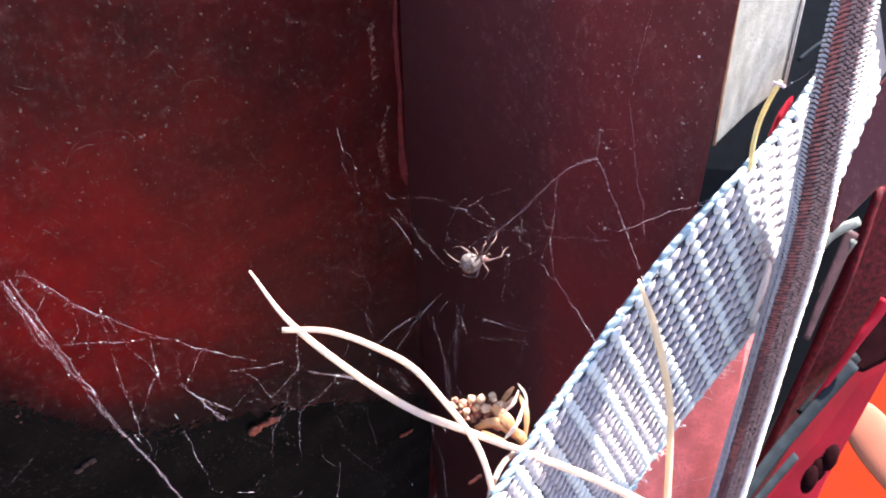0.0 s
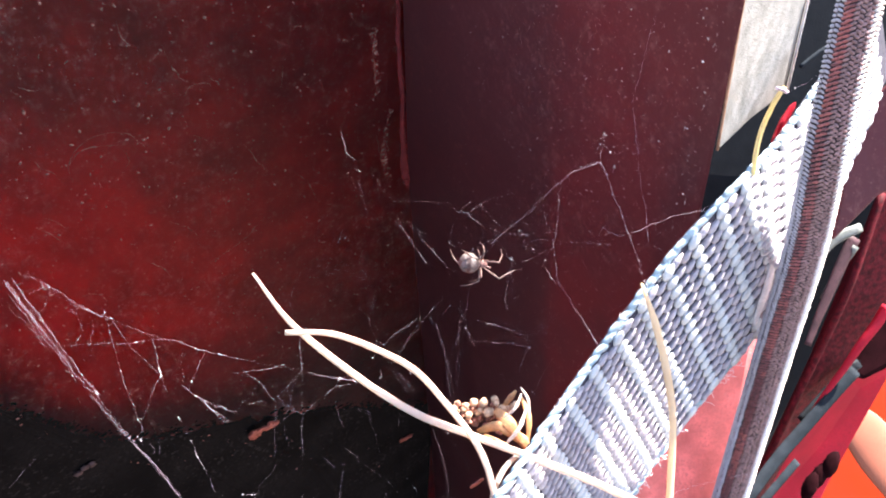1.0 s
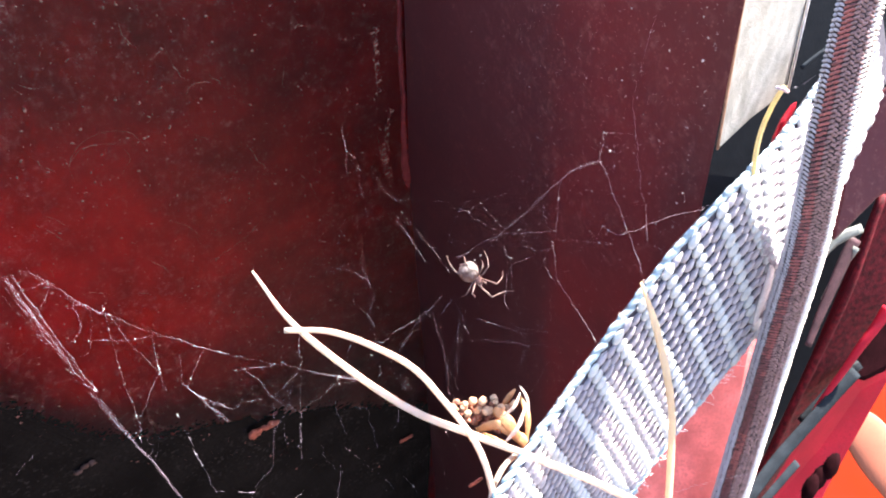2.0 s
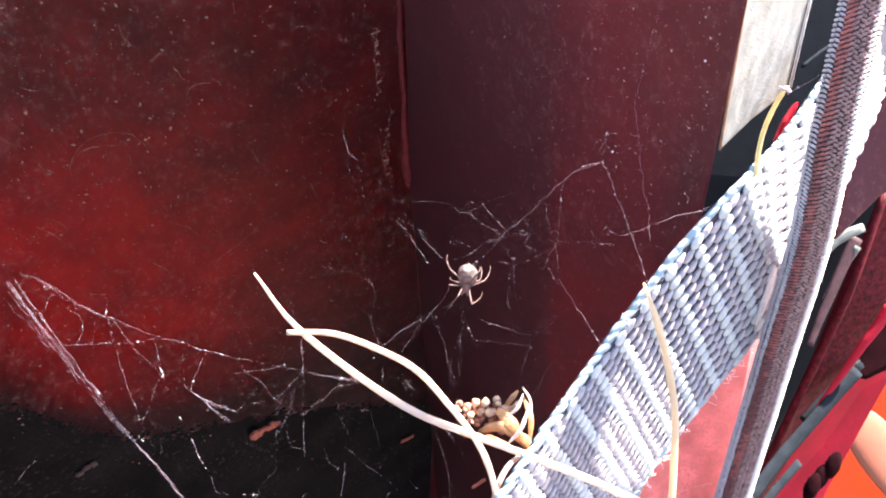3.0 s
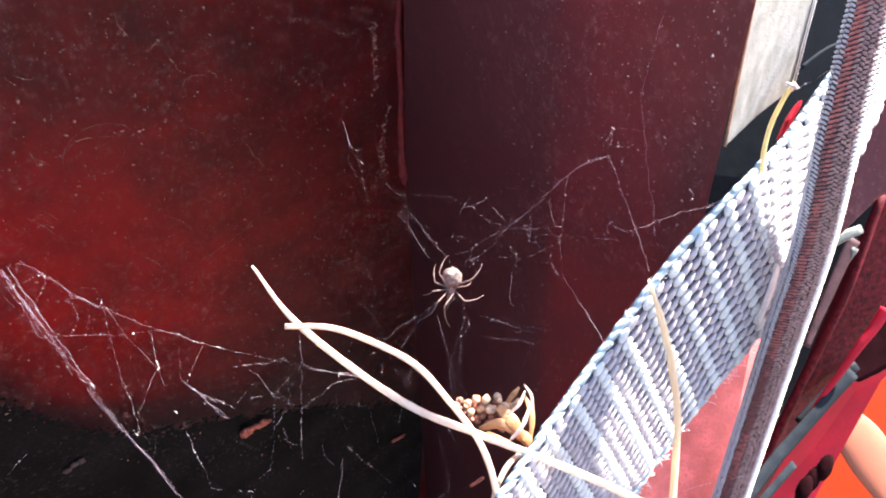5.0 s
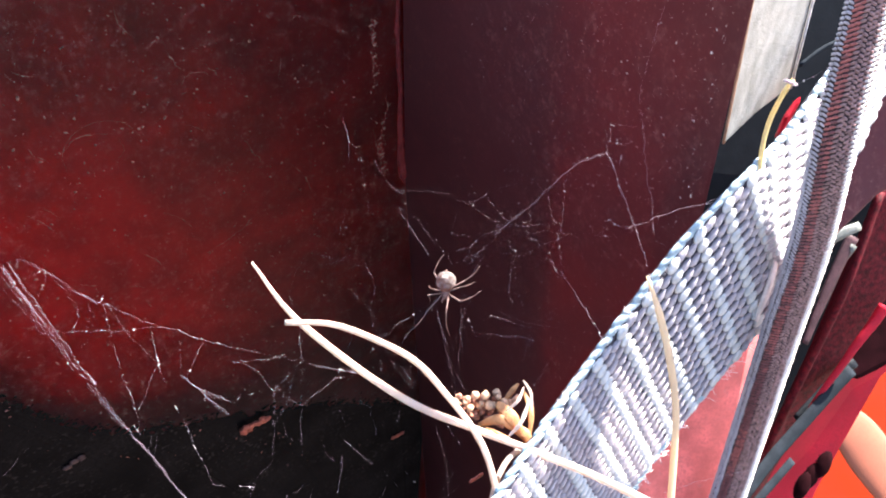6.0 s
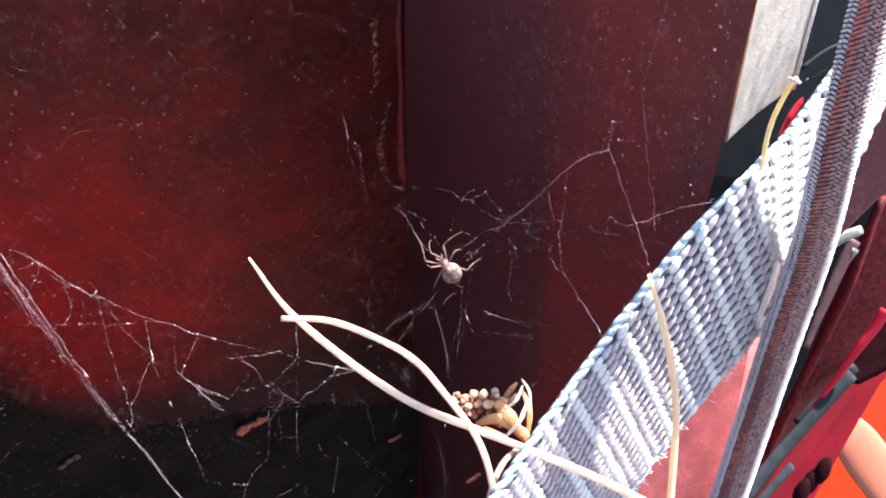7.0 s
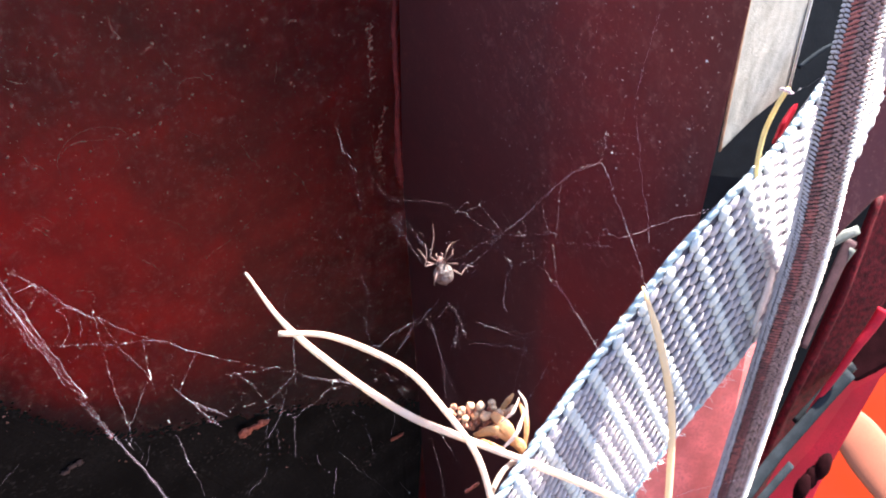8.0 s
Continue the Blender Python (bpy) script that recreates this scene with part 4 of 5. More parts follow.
def web_sheet():
    at = (-36.9, 68.4, 322.8)
    faint, mid, strong, beaded = spinner(web("torn dusty silk sheet of a web strung to the grass", at), at)
    strong(3, (-54.2, 69.7, 335.3), (-53.0, 68.9, 332.9), (-51.6, 68.0, 330.2), (-50.3, 66.9, 327.5), (-48.2, 65.6, 323.7), (-47.0, 64.7, 321.4), (-45.8, 64.2, 319.6))
    strong(2, (-54.7, 69.3, 335.4), (-53.6, 68.4, 333.0), (-52.3, 67.4, 330.3), (-50.8, 66.6, 327.8), (-48.8, 65.2, 323.9), (-47.4, 64.5, 321.6))
    mid(2, (-54.9, 68.4, 334.5), (-53.8, 67.8, 332.6), (-52.4, 66.7, 329.7), (-51.4, 65.8, 327.4))
    mid(2, (-54.9, 68.9, 335.1), (-53.7, 68.2, 332.9), (-52.6, 67.4, 330.7), (-51.4, 66.5, 328.2), (-49.5, 65.4, 324.9), (-48.1, 64.2, 321.9))
    mid(1, (-54.4, 69.8, 335.7), (-53.2, 68.9, 333.1), (-51.4, 67.7, 329.6), (-49.9, 66.7, 326.8), (-48.0, 65.4, 323.2))
    faint(0, (-54.8, 67.7, 333.6), (-54.1, 67.0, 332.0), (-53.1, 66.7, 330.5), (-51.4, 65.8, 327.4))
    strong(4, (-47.5, 64.9, 322.1), (-46.6, 64.5, 320.7), (-46.0, 64.2, 319.7))
    strong(2, (-47.4, 64.2, 321.2), (-46.5, 64.2, 320.2), (-45.9, 64.0, 319.5))
    mid(0, (-46.7, 63.8, 320.0), (-45.5, 63.1, 318.0), (-44.2, 62.4, 315.9), (-42.3, 61.5, 313.0), (-40.8, 60.8, 310.6), (-39.0, 59.9, 307.9), (-37.4, 58.9, 305.3), (-35.7, 57.9, 302.7), (-34.9, 57.5, 301.5))
    mid(0, (-45.9, 63.1, 318.3), (-44.0, 62.4, 315.7), (-42.1, 61.4, 312.6), (-40.3, 60.7, 310.1), (-38.3, 59.4, 306.8), (-36.7, 58.4, 304.1))
    mid(0, (-44.8, 63.0, 317.2), (-42.9, 62.0, 314.2), (-41.2, 60.9, 311.2), (-39.4, 60.2, 308.8), (-37.8, 59.2, 306.1), (-35.5, 57.8, 302.4))
    strong(2, (-36.0, 58.0, 303.0), (-35.2, 57.7, 302.1), (-34.7, 57.5, 301.3))
    mid(6, (-51.4, 65.7, 327.4), (-48.6, 67.2, 326.1), (-46.6, 68.3, 325.1), (-45.0, 69.0, 324.4), (-42.8, 70.0, 323.3), (-41.8, 70.7, 323.1), (-40.2, 71.6, 322.7))
    mid(3, (-40.2, 71.6, 322.7), (-37.9, 72.4, 321.6), (-34.4, 72.9, 319.0), (-31.3, 73.5, 317.2))
    mid(2, (-53.6, 70.5, 335.4), (-52.4, 70.9, 334.5), (-51.2, 71.0, 333.2), (-49.7, 70.9, 331.5), (-47.8, 70.9, 329.4), (-45.7, 71.2, 327.5))
    mid(3, (-68.4, 92.1, 317.3), (-52.2, 70.8, 334.2), (-50.6, 71.1, 332.7), (-49.1, 70.8, 330.7), (-47.4, 70.8, 329.0), (-45.1, 71.3, 327.1), (-43.1, 71.5, 325.4), (-41.0, 71.8, 323.7), (-38.3, 72.3, 321.8), (-34.4, 72.9, 319.0))
    faint(1, (-51.2, 71.0, 333.2), (-50.1, 70.6, 331.5), (-49.0, 70.5, 330.2), (-47.8, 70.8, 329.3), (-46.3, 71.2, 328.2), (-43.9, 71.4, 326.0), (-40.9, 71.7, 323.6))
    strong(5, (-48.2, 70.9, 329.8), (-47.3, 71.0, 329.0), (-45.7, 71.2, 327.6), (-44.6, 71.4, 326.7))
    strong(2, (-46.0, 71.0, 327.6), (-45.5, 71.4, 327.7), (-45.5, 71.9, 328.2))
    mid(2, (-51.2, 71.0, 333.2), (-51.0, 70.5, 332.5), (-51.3, 69.4, 331.5), (-51.7, 68.6, 331.0))
    mid(1, (-51.2, 71.0, 333.2), (-52.0, 70.2, 333.2), (-52.9, 69.3, 333.2))
    faint(0, (-53.6, 70.5, 335.4), (-53.5, 70.1, 334.9), (-53.6, 69.6, 334.3))
    mid(2, (-47.8, 70.9, 329.4), (-49.1, 69.9, 329.6), (-48.4, 70.0, 329.0), (-47.8, 69.4, 327.6), (-47.8, 68.5, 326.7), (-48.5, 67.3, 326.0))
    faint(0, (-46.6, 68.3, 325.1), (-46.8, 67.2, 324.1), (-47.7, 66.4, 324.1))
    faint(0, (-47.1, 70.9, 328.6), (-46.6, 69.6, 326.7), (-46.8, 68.2, 325.3))
    beaded(9, (-45.2, 71.2, 327.0), (-45.0, 70.3, 325.8), (-44.3, 68.6, 323.2), (-43.7, 67.4, 321.2), (-43.2, 66.3, 319.4), (-42.6, 65.6, 318.0))
    beaded(6, (-43.1, 66.0, 319.0), (-42.4, 64.9, 317.0), (-41.5, 63.6, 314.7), (-41.3, 62.6, 313.3), (-41.4, 61.9, 312.5))
    beaded(6, (-41.9, 62.2, 313.4), (-41.4, 62.0, 312.6), (-41.0, 61.7, 311.9))
    mid(3, (-44.7, 71.2, 326.6), (-43.0, 70.0, 323.6), (-41.3, 69.3, 321.1), (-39.5, 68.7, 318.7), (-38.4, 67.4, 316.2))
    beaded(8, (-40.2, 71.6, 322.7), (-39.7, 70.5, 321.0), (-39.6, 69.5, 319.7), (-39.0, 68.4, 317.9))
    mid(2, (-39.5, 68.2, 318.1), (-39.9, 67.4, 317.6), (-40.2, 66.6, 316.9))
    mid(1, (-39.9, 67.5, 317.7), (-40.5, 65.8, 316.3), (-41.1, 64.2, 315.0), (-41.5, 63.5, 314.6))
    mid(3, (-34.1, 72.7, 318.6), (-34.9, 71.2, 317.6), (-35.4, 70.2, 316.8), (-35.8, 68.6, 315.3))
    faint(0, (-36.9, 71.7, 319.8), (-36.7, 70.2, 317.9), (-36.6, 68.8, 316.3))
    beaded(3, (-37.2, 65.7, 313.1), (-36.8, 65.4, 312.4))
    beaded(10, (-36.2, 64.7, 311.1), (-35.2, 63.5, 308.8), (-34.7, 62.6, 307.4), (-33.9, 62.0, 306.0))
    faint(1, (-33.9, 62.0, 306.0), (-33.4, 61.5, 304.9), (-32.5, 60.3, 302.8), (-30.9, 60.6, 301.7))
    strong(3, (-36.6, 68.8, 316.2), (-35.6, 68.6, 315.1), (-34.4, 68.2, 313.7), (-32.8, 67.9, 311.8), (-31.0, 67.4, 309.9))
    strong(3, (-34.5, 68.3, 313.8), (-32.8, 68.5, 312.6), (-31.1, 68.5, 311.2))
    faint(0, (-39.3, 62.9, 311.7), (-39.2, 62.1, 310.6), (-39.5, 60.7, 309.4))
    faint(0, (-54.3, 52.6, 315.5), (-53.3, 54.1, 316.1), (-52.0, 56.0, 316.8))
    faint(0, (-41.3, 62.6, 313.3), (-39.9, 61.8, 311.0), (-40.2, 60.8, 310.2))
    mid(4, (-35.4, 72.7, 319.7), (-33.1, 73.2, 318.3), (-30.1, 73.7, 316.4), (-28.5, 74.0, 315.6))
    faint(1, (-28.5, 74.0, 315.6), (-26.2, 74.5, 314.3), (-23.6, 75.0, 313.0), (-21.5, 75.5, 311.9), (-20.1, 75.6, 311.1))
    faint(1, (-34.2, 72.5, 318.5), (-34.9, 71.2, 317.6), (-35.3, 70.3, 316.9))
    beaded(9, (-30.4, 72.2, 315.0), (-28.9, 72.8, 314.5), (-27.4, 73.5, 314.1), (-25.9, 74.1, 313.7), (-24.0, 75.2, 313.4), (-23.3, 75.2, 312.9))
    beaded(9, (-29.5, 73.2, 315.4), (-28.9, 72.7, 314.3), (-27.1, 72.5, 312.7), (-25.8, 71.8, 310.9), (-24.9, 71.5, 309.8))
    mid(2, (-24.9, 71.5, 309.8), (-23.5, 73.0, 310.6), (-22.5, 74.1, 311.1), (-21.4, 75.5, 311.8))
    beaded(7, (-21.5, 78.7, 315.8), (-21.6, 78.0, 314.9), (-21.5, 77.1, 313.8), (-21.3, 76.1, 312.5), (-21.5, 75.4, 311.8))
    faint(0, (-21.0, 77.6, 314.1), (-21.5, 77.2, 314.0), (-21.9, 76.8, 313.8))
    strong(5, (-20.2, 75.6, 311.1), (-17.7, 76.1, 309.9), (-16.0, 76.4, 309.0), (-13.1, 76.9, 307.6), (-11.6, 77.1, 306.8))
    strong(2, (-19.3, 75.7, 310.6), (-16.5, 76.3, 309.3), (-13.4, 76.8, 307.7))
    mid(3, (-15.7, 76.9, 309.4), (-15.8, 76.4, 308.9), (-16.5, 75.4, 308.2))
    mid(2, (-16.5, 75.4, 308.2), (-14.8, 76.1, 307.9), (-12.7, 77.0, 307.4))
    mid(2, (-16.0, 76.3, 308.8), (-14.9, 76.8, 308.7), (-13.7, 76.8, 307.9))
    mid(2, (-16.5, 75.4, 308.2), (-18.7, 73.4, 307.4), (-21.1, 71.2, 306.6))
    faint(1, (-21.3, 75.5, 311.7), (-21.3, 73.2, 309.1), (-21.2, 71.2, 306.6))
    faint(1, (-21.2, 71.2, 306.6), (-21.2, 69.9, 305.1), (-21.1, 68.3, 303.1))
    strong(3, (-35.3, 68.5, 314.7), (-34.1, 68.3, 313.5), (-32.4, 68.3, 312.1), (-30.2, 68.5, 310.4))
    strong(4, (-34.1, 68.2, 313.4), (-32.9, 67.8, 311.8), (-31.9, 67.4, 310.6), (-30.8, 67.3, 309.5))
    mid(2, (-33.7, 67.5, 312.3), (-33.6, 68.0, 312.7), (-33.9, 68.3, 313.3))
    faint(1, (-30.2, 68.5, 310.4), (-29.1, 69.8, 311.1), (-27.6, 71.8, 312.3))
    beaded(5, (-28.3, 70.0, 310.7), (-27.4, 70.4, 310.4), (-26.6, 70.7, 310.2))
    faint(0, (-24.8, 71.4, 309.6), (-24.9, 70.2, 308.3), (-24.9, 68.7, 306.5), (-24.9, 67.0, 304.5))
    faint(0, (-24.8, 71.4, 309.6), (-23.2, 71.3, 308.3), (-21.2, 71.2, 306.6))
    faint(1, (-22.2, 74.0, 310.8), (-23.0, 71.9, 308.8), (-23.4, 70.3, 307.3), (-24.7, 68.2, 305.8))
    faint(0, (-55.0, 69.2, 335.7), (-53.9, 68.3, 333.2), (-52.5, 67.3, 330.5), (-51.2, 66.4, 328.0), (-49.1, 65.1, 324.1))
    faint(1, (-54.9, 69.2, 335.5), (-53.6, 68.5, 333.2), (-52.3, 67.5, 330.4), (-50.7, 66.7, 327.6))
    faint(0, (-55.2, 69.1, 335.7), (-53.9, 68.3, 333.3), (-52.3, 67.4, 330.4), (-50.9, 66.6, 327.7), (-48.9, 65.3, 324.1), (-47.2, 64.6, 321.5))
    faint(0, (-54.8, 69.3, 335.6), (-53.6, 68.4, 333.1), (-52.3, 67.5, 330.5), (-50.7, 66.7, 327.7), (-48.7, 65.3, 323.9))
    faint(0, (-54.1, 69.7, 335.1), (-53.2, 68.8, 332.9), (-52.0, 67.7, 330.3), (-50.7, 66.8, 327.8), (-48.9, 65.2, 323.9))
    faint(1, (-55.0, 69.1, 335.5), (-53.7, 68.5, 333.3), (-52.4, 67.6, 330.6), (-50.8, 66.7, 327.8))
    faint(0, (-55.2, 69.1, 335.7), (-53.9, 68.3, 333.2), (-52.5, 67.4, 330.6), (-51.2, 66.5, 328.0))
    faint(0, (-55.0, 69.2, 335.7), (-53.8, 68.4, 333.3), (-52.3, 67.6, 330.5), (-50.9, 66.7, 327.9))
    faint(0, (-54.9, 69.2, 335.5), (-53.6, 68.4, 333.0), (-52.3, 67.5, 330.4), (-51.0, 66.6, 327.9))
    faint(0, (-46.9, 63.7, 320.1), (-44.6, 62.3, 316.1), (-42.4, 61.4, 312.9), (-40.6, 60.6, 310.2), (-38.0, 59.1, 306.2), (-35.2, 57.5, 301.8))
    faint(0, (-46.6, 63.9, 320.1), (-44.3, 62.5, 316.1), (-42.2, 61.3, 312.7), (-40.4, 60.6, 310.2), (-37.8, 59.2, 306.0), (-35.2, 57.6, 301.9))
    faint(0, (-46.2, 64.1, 319.7), (-43.9, 62.7, 315.9), (-42.0, 61.5, 312.7), (-40.1, 60.6, 309.8), (-37.6, 59.3, 306.0), (-35.1, 57.6, 301.8))
    faint(0, (-46.4, 64.0, 319.9), (-44.1, 62.5, 315.9), (-42.1, 61.4, 312.6), (-40.2, 60.7, 310.0), (-37.7, 59.1, 305.9), (-35.2, 57.7, 302.0))


def web_below():
    at = (-8.0, 72.0, 305.0)
    faint, mid, strong, beaded = spinner(web("faint single silk threads hanging below the grass", at), at)
    faint(1, (-24.9, 71.6, 310.0), (-24.9, 70.0, 308.0), (-24.9, 68.1, 305.8), (-24.9, 66.2, 303.6), (-24.9, 65.1, 302.3), (-25.3, 64.2, 301.6), (-26.7, 62.9, 301.1), (-27.4, 61.6, 300.1), (-27.9, 59.9, 298.4))
    faint(0, (-23.3, 73.1, 310.5), (-22.9, 71.8, 308.6), (-24.0, 69.3, 306.6), (-24.8, 68.1, 305.8))
    faint(2, (-21.1, 71.2, 306.6), (-21.2, 69.8, 305.1), (-21.1, 68.5, 303.5), (-21.1, 66.6, 301.2))
    mid(3, (-27.4, 61.6, 300.1), (-28.4, 61.3, 300.6), (-29.4, 61.0, 301.1))
    faint(1, (-13.2, 74.3, 304.6), (-12.3, 74.1, 303.8), (-11.4, 73.9, 303.0), (-11.0, 73.1, 301.7), (-10.4, 71.7, 300.6), (-9.8, 70.1, 298.7))
    faint(1, (-18.2, 68.8, 301.7), (-17.9, 68.2, 300.7), (-17.6, 67.7, 299.9), (-16.2, 67.2, 298.3))
    mid(1, (-15.1, 68.2, 298.7), (-15.4, 66.3, 296.8), (-15.8, 64.3, 294.6))
    faint(2, (-15.1, 69.7, 300.6), (-12.1, 68.8, 297.4), (-8.4, 67.1, 295.1), (-6.6, 65.9, 293.7))
    mid(2, (-20.7, 63.6, 297.4), (-22.1, 62.4, 297.0), (-25.0, 60.7, 297.2))
    faint(1, (-5.7, 67.6, 295.8), (-4.5, 66.8, 294.9), (-3.5, 66.0, 293.9))
    faint(1, (-1.2, 72.8, 302.1), (-0.5, 71.1, 300.1), (0.3, 69.4, 298.1), (1.0, 67.6, 296.0), (1.1, 64.4, 292.1))
    faint(1, (0.7, 72.2, 301.5), (1.8, 71.1, 300.2), (2.7, 70.3, 299.3), (4.4, 68.2, 296.8))
    faint(2, (0.1, 64.7, 292.4), (1.3, 65.3, 293.1), (2.3, 65.8, 293.8), (5.0, 67.0, 295.4))
    faint(0, (-8.4, 66.2, 294.0), (-9.0, 65.3, 292.9), (-10.2, 64.7, 292.1))
    faint(0, (-23.5, 69.5, 306.4), (-23.1, 67.7, 304.0), (-21.0, 68.0, 302.7))
    faint(0, (-21.1, 71.2, 306.6), (-23.0, 71.5, 308.4), (-24.9, 72.0, 310.4))
    faint(0, (-19.6, 63.6, 296.6), (-19.6, 62.9, 295.7), (-19.4, 62.3, 294.9))
    faint(0, (1.9, 67.4, 295.7), (0.8, 66.0, 294.1), (-1.0, 65.1, 292.8))
    faint(0, (-16.4, 74.2, 306.7), (-15.8, 72.5, 304.2), (-14.6, 71.1, 301.8))
    faint(0, (-6.9, 75.6, 305.4), (-6.5, 73.9, 303.3), (-7.1, 72.3, 301.4))
    faint(1, (-13.3, 74.3, 304.7), (-11.4, 74.2, 303.3), (-10.9, 73.0, 301.5), (-10.3, 71.5, 300.3))
    mid(3, (-4.3, 86.2, 311.9), (-6.0, 85.5, 311.0), (-7.8, 84.8, 310.1), (-9.3, 83.8, 308.9), (-10.3, 83.9, 309.0))
    mid(1, (-4.3, 85.0, 310.5), (-5.8, 83.9, 309.1), (-7.0, 82.9, 307.9))
    mid(1, (-14.1, 80.2, 312.2), (-14.4, 79.5, 311.5), (-14.7, 78.8, 310.9))
    faint(2, (-11.0, 82.6, 307.4), (-11.2, 79.9, 309.8), (-11.5, 79.5, 309.6))
    mid(2, (-9.9, 81.3, 305.9), (-9.8, 80.8, 305.3), (-9.7, 77.5, 307.6))
    faint(1, (-7.1, 80.8, 305.4), (-5.7, 77.2, 307.4), (-4.4, 76.4, 306.4))
    faint(0, (-9.3, 82.4, 307.2), (-8.0, 81.8, 306.5), (-7.0, 82.8, 307.8))
    faint(0, (-4.9, 81.0, 305.7), (-5.4, 77.2, 307.3), (-6.2, 76.2, 306.1))
    faint(1, (-1.0, 83.5, 314.0), (0.4, 81.0, 310.9), (1.6, 78.3, 307.8), (3.9, 75.7, 304.7))
    faint(1, (3.3, 84.1, 314.7), (2.0, 81.3, 311.3), (0.9, 78.6, 308.1))
    faint(0, (3.1, 83.8, 314.4), (2.6, 81.3, 311.3), (2.4, 78.9, 308.5))
    faint(1, (3.3, 84.0, 314.6), (3.8, 83.0, 313.4), (4.6, 82.3, 312.6))
    faint(0, (0.9, 78.6, 308.1), (1.2, 76.7, 305.9), (2.3, 75.0, 303.9))
    faint(1, (12.3, 79.0, 308.8), (13.2, 80.6, 310.7), (14.3, 81.9, 312.3))
    faint(0, (-8.1, 79.0, 308.4), (-6.2, 77.3, 306.4), (-4.7, 76.2, 305.1))
    faint(0, (-6.6, 82.4, 312.5), (-5.4, 83.4, 313.8), (-4.0, 84.1, 314.6))
    faint(0, (14.8, 76.2, 305.4), (16.1, 78.4, 308.2), (17.0, 79.6, 309.5))
    faint(0, (9.5, 78.7, 308.4), (10.8, 76.7, 306.1), (11.8, 75.0, 304.0))
    faint(0, (-22.0, 89.2, 320.4), (-23.5, 87.5, 318.3), (-24.1, 85.2, 315.6), (-22.8, 82.4, 312.2))
    faint(1, (-11.4, 87.5, 318.5), (-13.6, 88.6, 319.8), (-17.2, 89.2, 320.4), (-20.7, 89.6, 320.9))



def web_tangle():
    at = (5.9, 92.9, 323.3)
    tangle = web("fine white silk threads of the web round the spider", at)
    faint, mid, strong, beaded = spinner(tangle, at)
    faint(1, (-1.3, 85.6, 314.2), (-0.5, 83.9, 311.7), (0.3, 82.0, 309.0), (1.5, 79.2, 305.4), (2.5, 77.1, 302.4))
    faint(1, (4.4, 87.7, 318.3), (4.1, 86.4, 315.9), (3.9, 85.3, 313.6), (3.3, 83.0, 309.8), (2.8, 81.0, 306.5), (2.3, 79.4, 303.6))
    faint(1, (11.1, 91.5, 321.5), (11.2, 89.5, 319.1), (11.4, 87.9, 317.2), (12.7, 85.4, 314.1))
    faint(1, (8.4, 85.7, 312.9), (11.2, 85.1, 312.1), (14.0, 84.5, 311.5), (16.5, 85.3, 312.5), (18.8, 86.3, 313.7))
    faint(1, (14.0, 84.5, 311.5), (13.8, 83.7, 309.7), (13.3, 82.6, 307.6), (12.7, 80.9, 304.7), (12.1, 79.2, 301.9))
    faint(1, (9.4, 84.9, 311.9), (13.6, 84.5, 311.5), (20.0, 84.1, 311.0))
    faint(1, (6.9, 83.5, 310.2), (11.8, 83.2, 309.8), (15.9, 82.9, 309.6), (20.1, 82.5, 309.1))
    faint(1, (18.2, 81.9, 308.3), (16.3, 80.5, 305.1), (14.4, 78.8, 301.5))
    faint(1, (-20.5, 91.6, 316.7), (-17.6, 91.3, 317.8), (-14.9, 91.3, 319.4))
    faint(1, (-14.7, 89.0, 313.5), (-12.5, 87.6, 311.8), (-10.3, 85.9, 309.8))
    faint(1, (-13.1, 92.4, 317.7), (-11.2, 89.5, 314.1), (-11.9, 87.1, 311.2), (-10.4, 84.1, 307.7))
    mid(2, (-16.7, 106.4, 335.8), (-16.3, 105.4, 334.7), (-16.0, 104.6, 333.7), (-15.6, 103.6, 332.5))
    strong(1, (-16.1, 105.2, 334.4), (-15.9, 104.6, 333.7), (-15.6, 103.7, 332.7))
    mid(1, (-15.7, 103.8, 332.8), (-15.0, 103.5, 332.4), (-14.2, 103.1, 332.0))
    beaded(3, (-13.8, 102.3, 331.0), (-13.6, 102.0, 330.6), (-13.4, 101.8, 330.4))
    faint(1, (-14.7, 103.0, 331.8), (-13.7, 101.0, 329.5), (-13.1, 99.4, 327.6), (-12.5, 97.8, 325.7), (-12.3, 96.2, 323.8))
    faint(0, (-15.7, 103.6, 332.5), (-15.5, 102.0, 330.6), (-14.3, 100.2, 328.5))
    faint(1, (-11.6, 102.0, 330.7), (-10.3, 100.4, 328.9), (-8.4, 99.0, 327.2), (-6.8, 98.4, 326.6))
    faint(1, (-7.9, 98.7, 326.9), (-5.6, 98.6, 326.8), (-3.1, 98.6, 326.9), (-0.9, 98.5, 326.8), (0.8, 98.4, 326.8), (1.9, 97.3, 326.3), (2.6, 96.7, 326.0))
    mid(2, (2.6, 96.7, 326.0), (3.5, 97.1, 327.3), (4.6, 97.0, 327.9))
    mid(4, (2.6, 96.7, 326.0), (4.3, 96.3, 326.9), (5.5, 96.1, 327.6), (6.2, 96.2, 328.2))
    mid(5, (2.5, 96.8, 326.1), (4.2, 96.2, 326.6), (4.6, 95.6, 326.3), (5.8, 94.5, 325.8), (7.3, 93.4, 325.7), (8.6, 92.6, 325.7))
    faint(1, (6.3, 95.9, 328.0), (7.8, 94.2, 327.1), (9.2, 92.6, 326.2))
    faint(1, (2.6, 96.7, 326.0), (1.9, 95.9, 324.6), (1.4, 95.1, 323.2), (1.1, 94.2, 321.9))
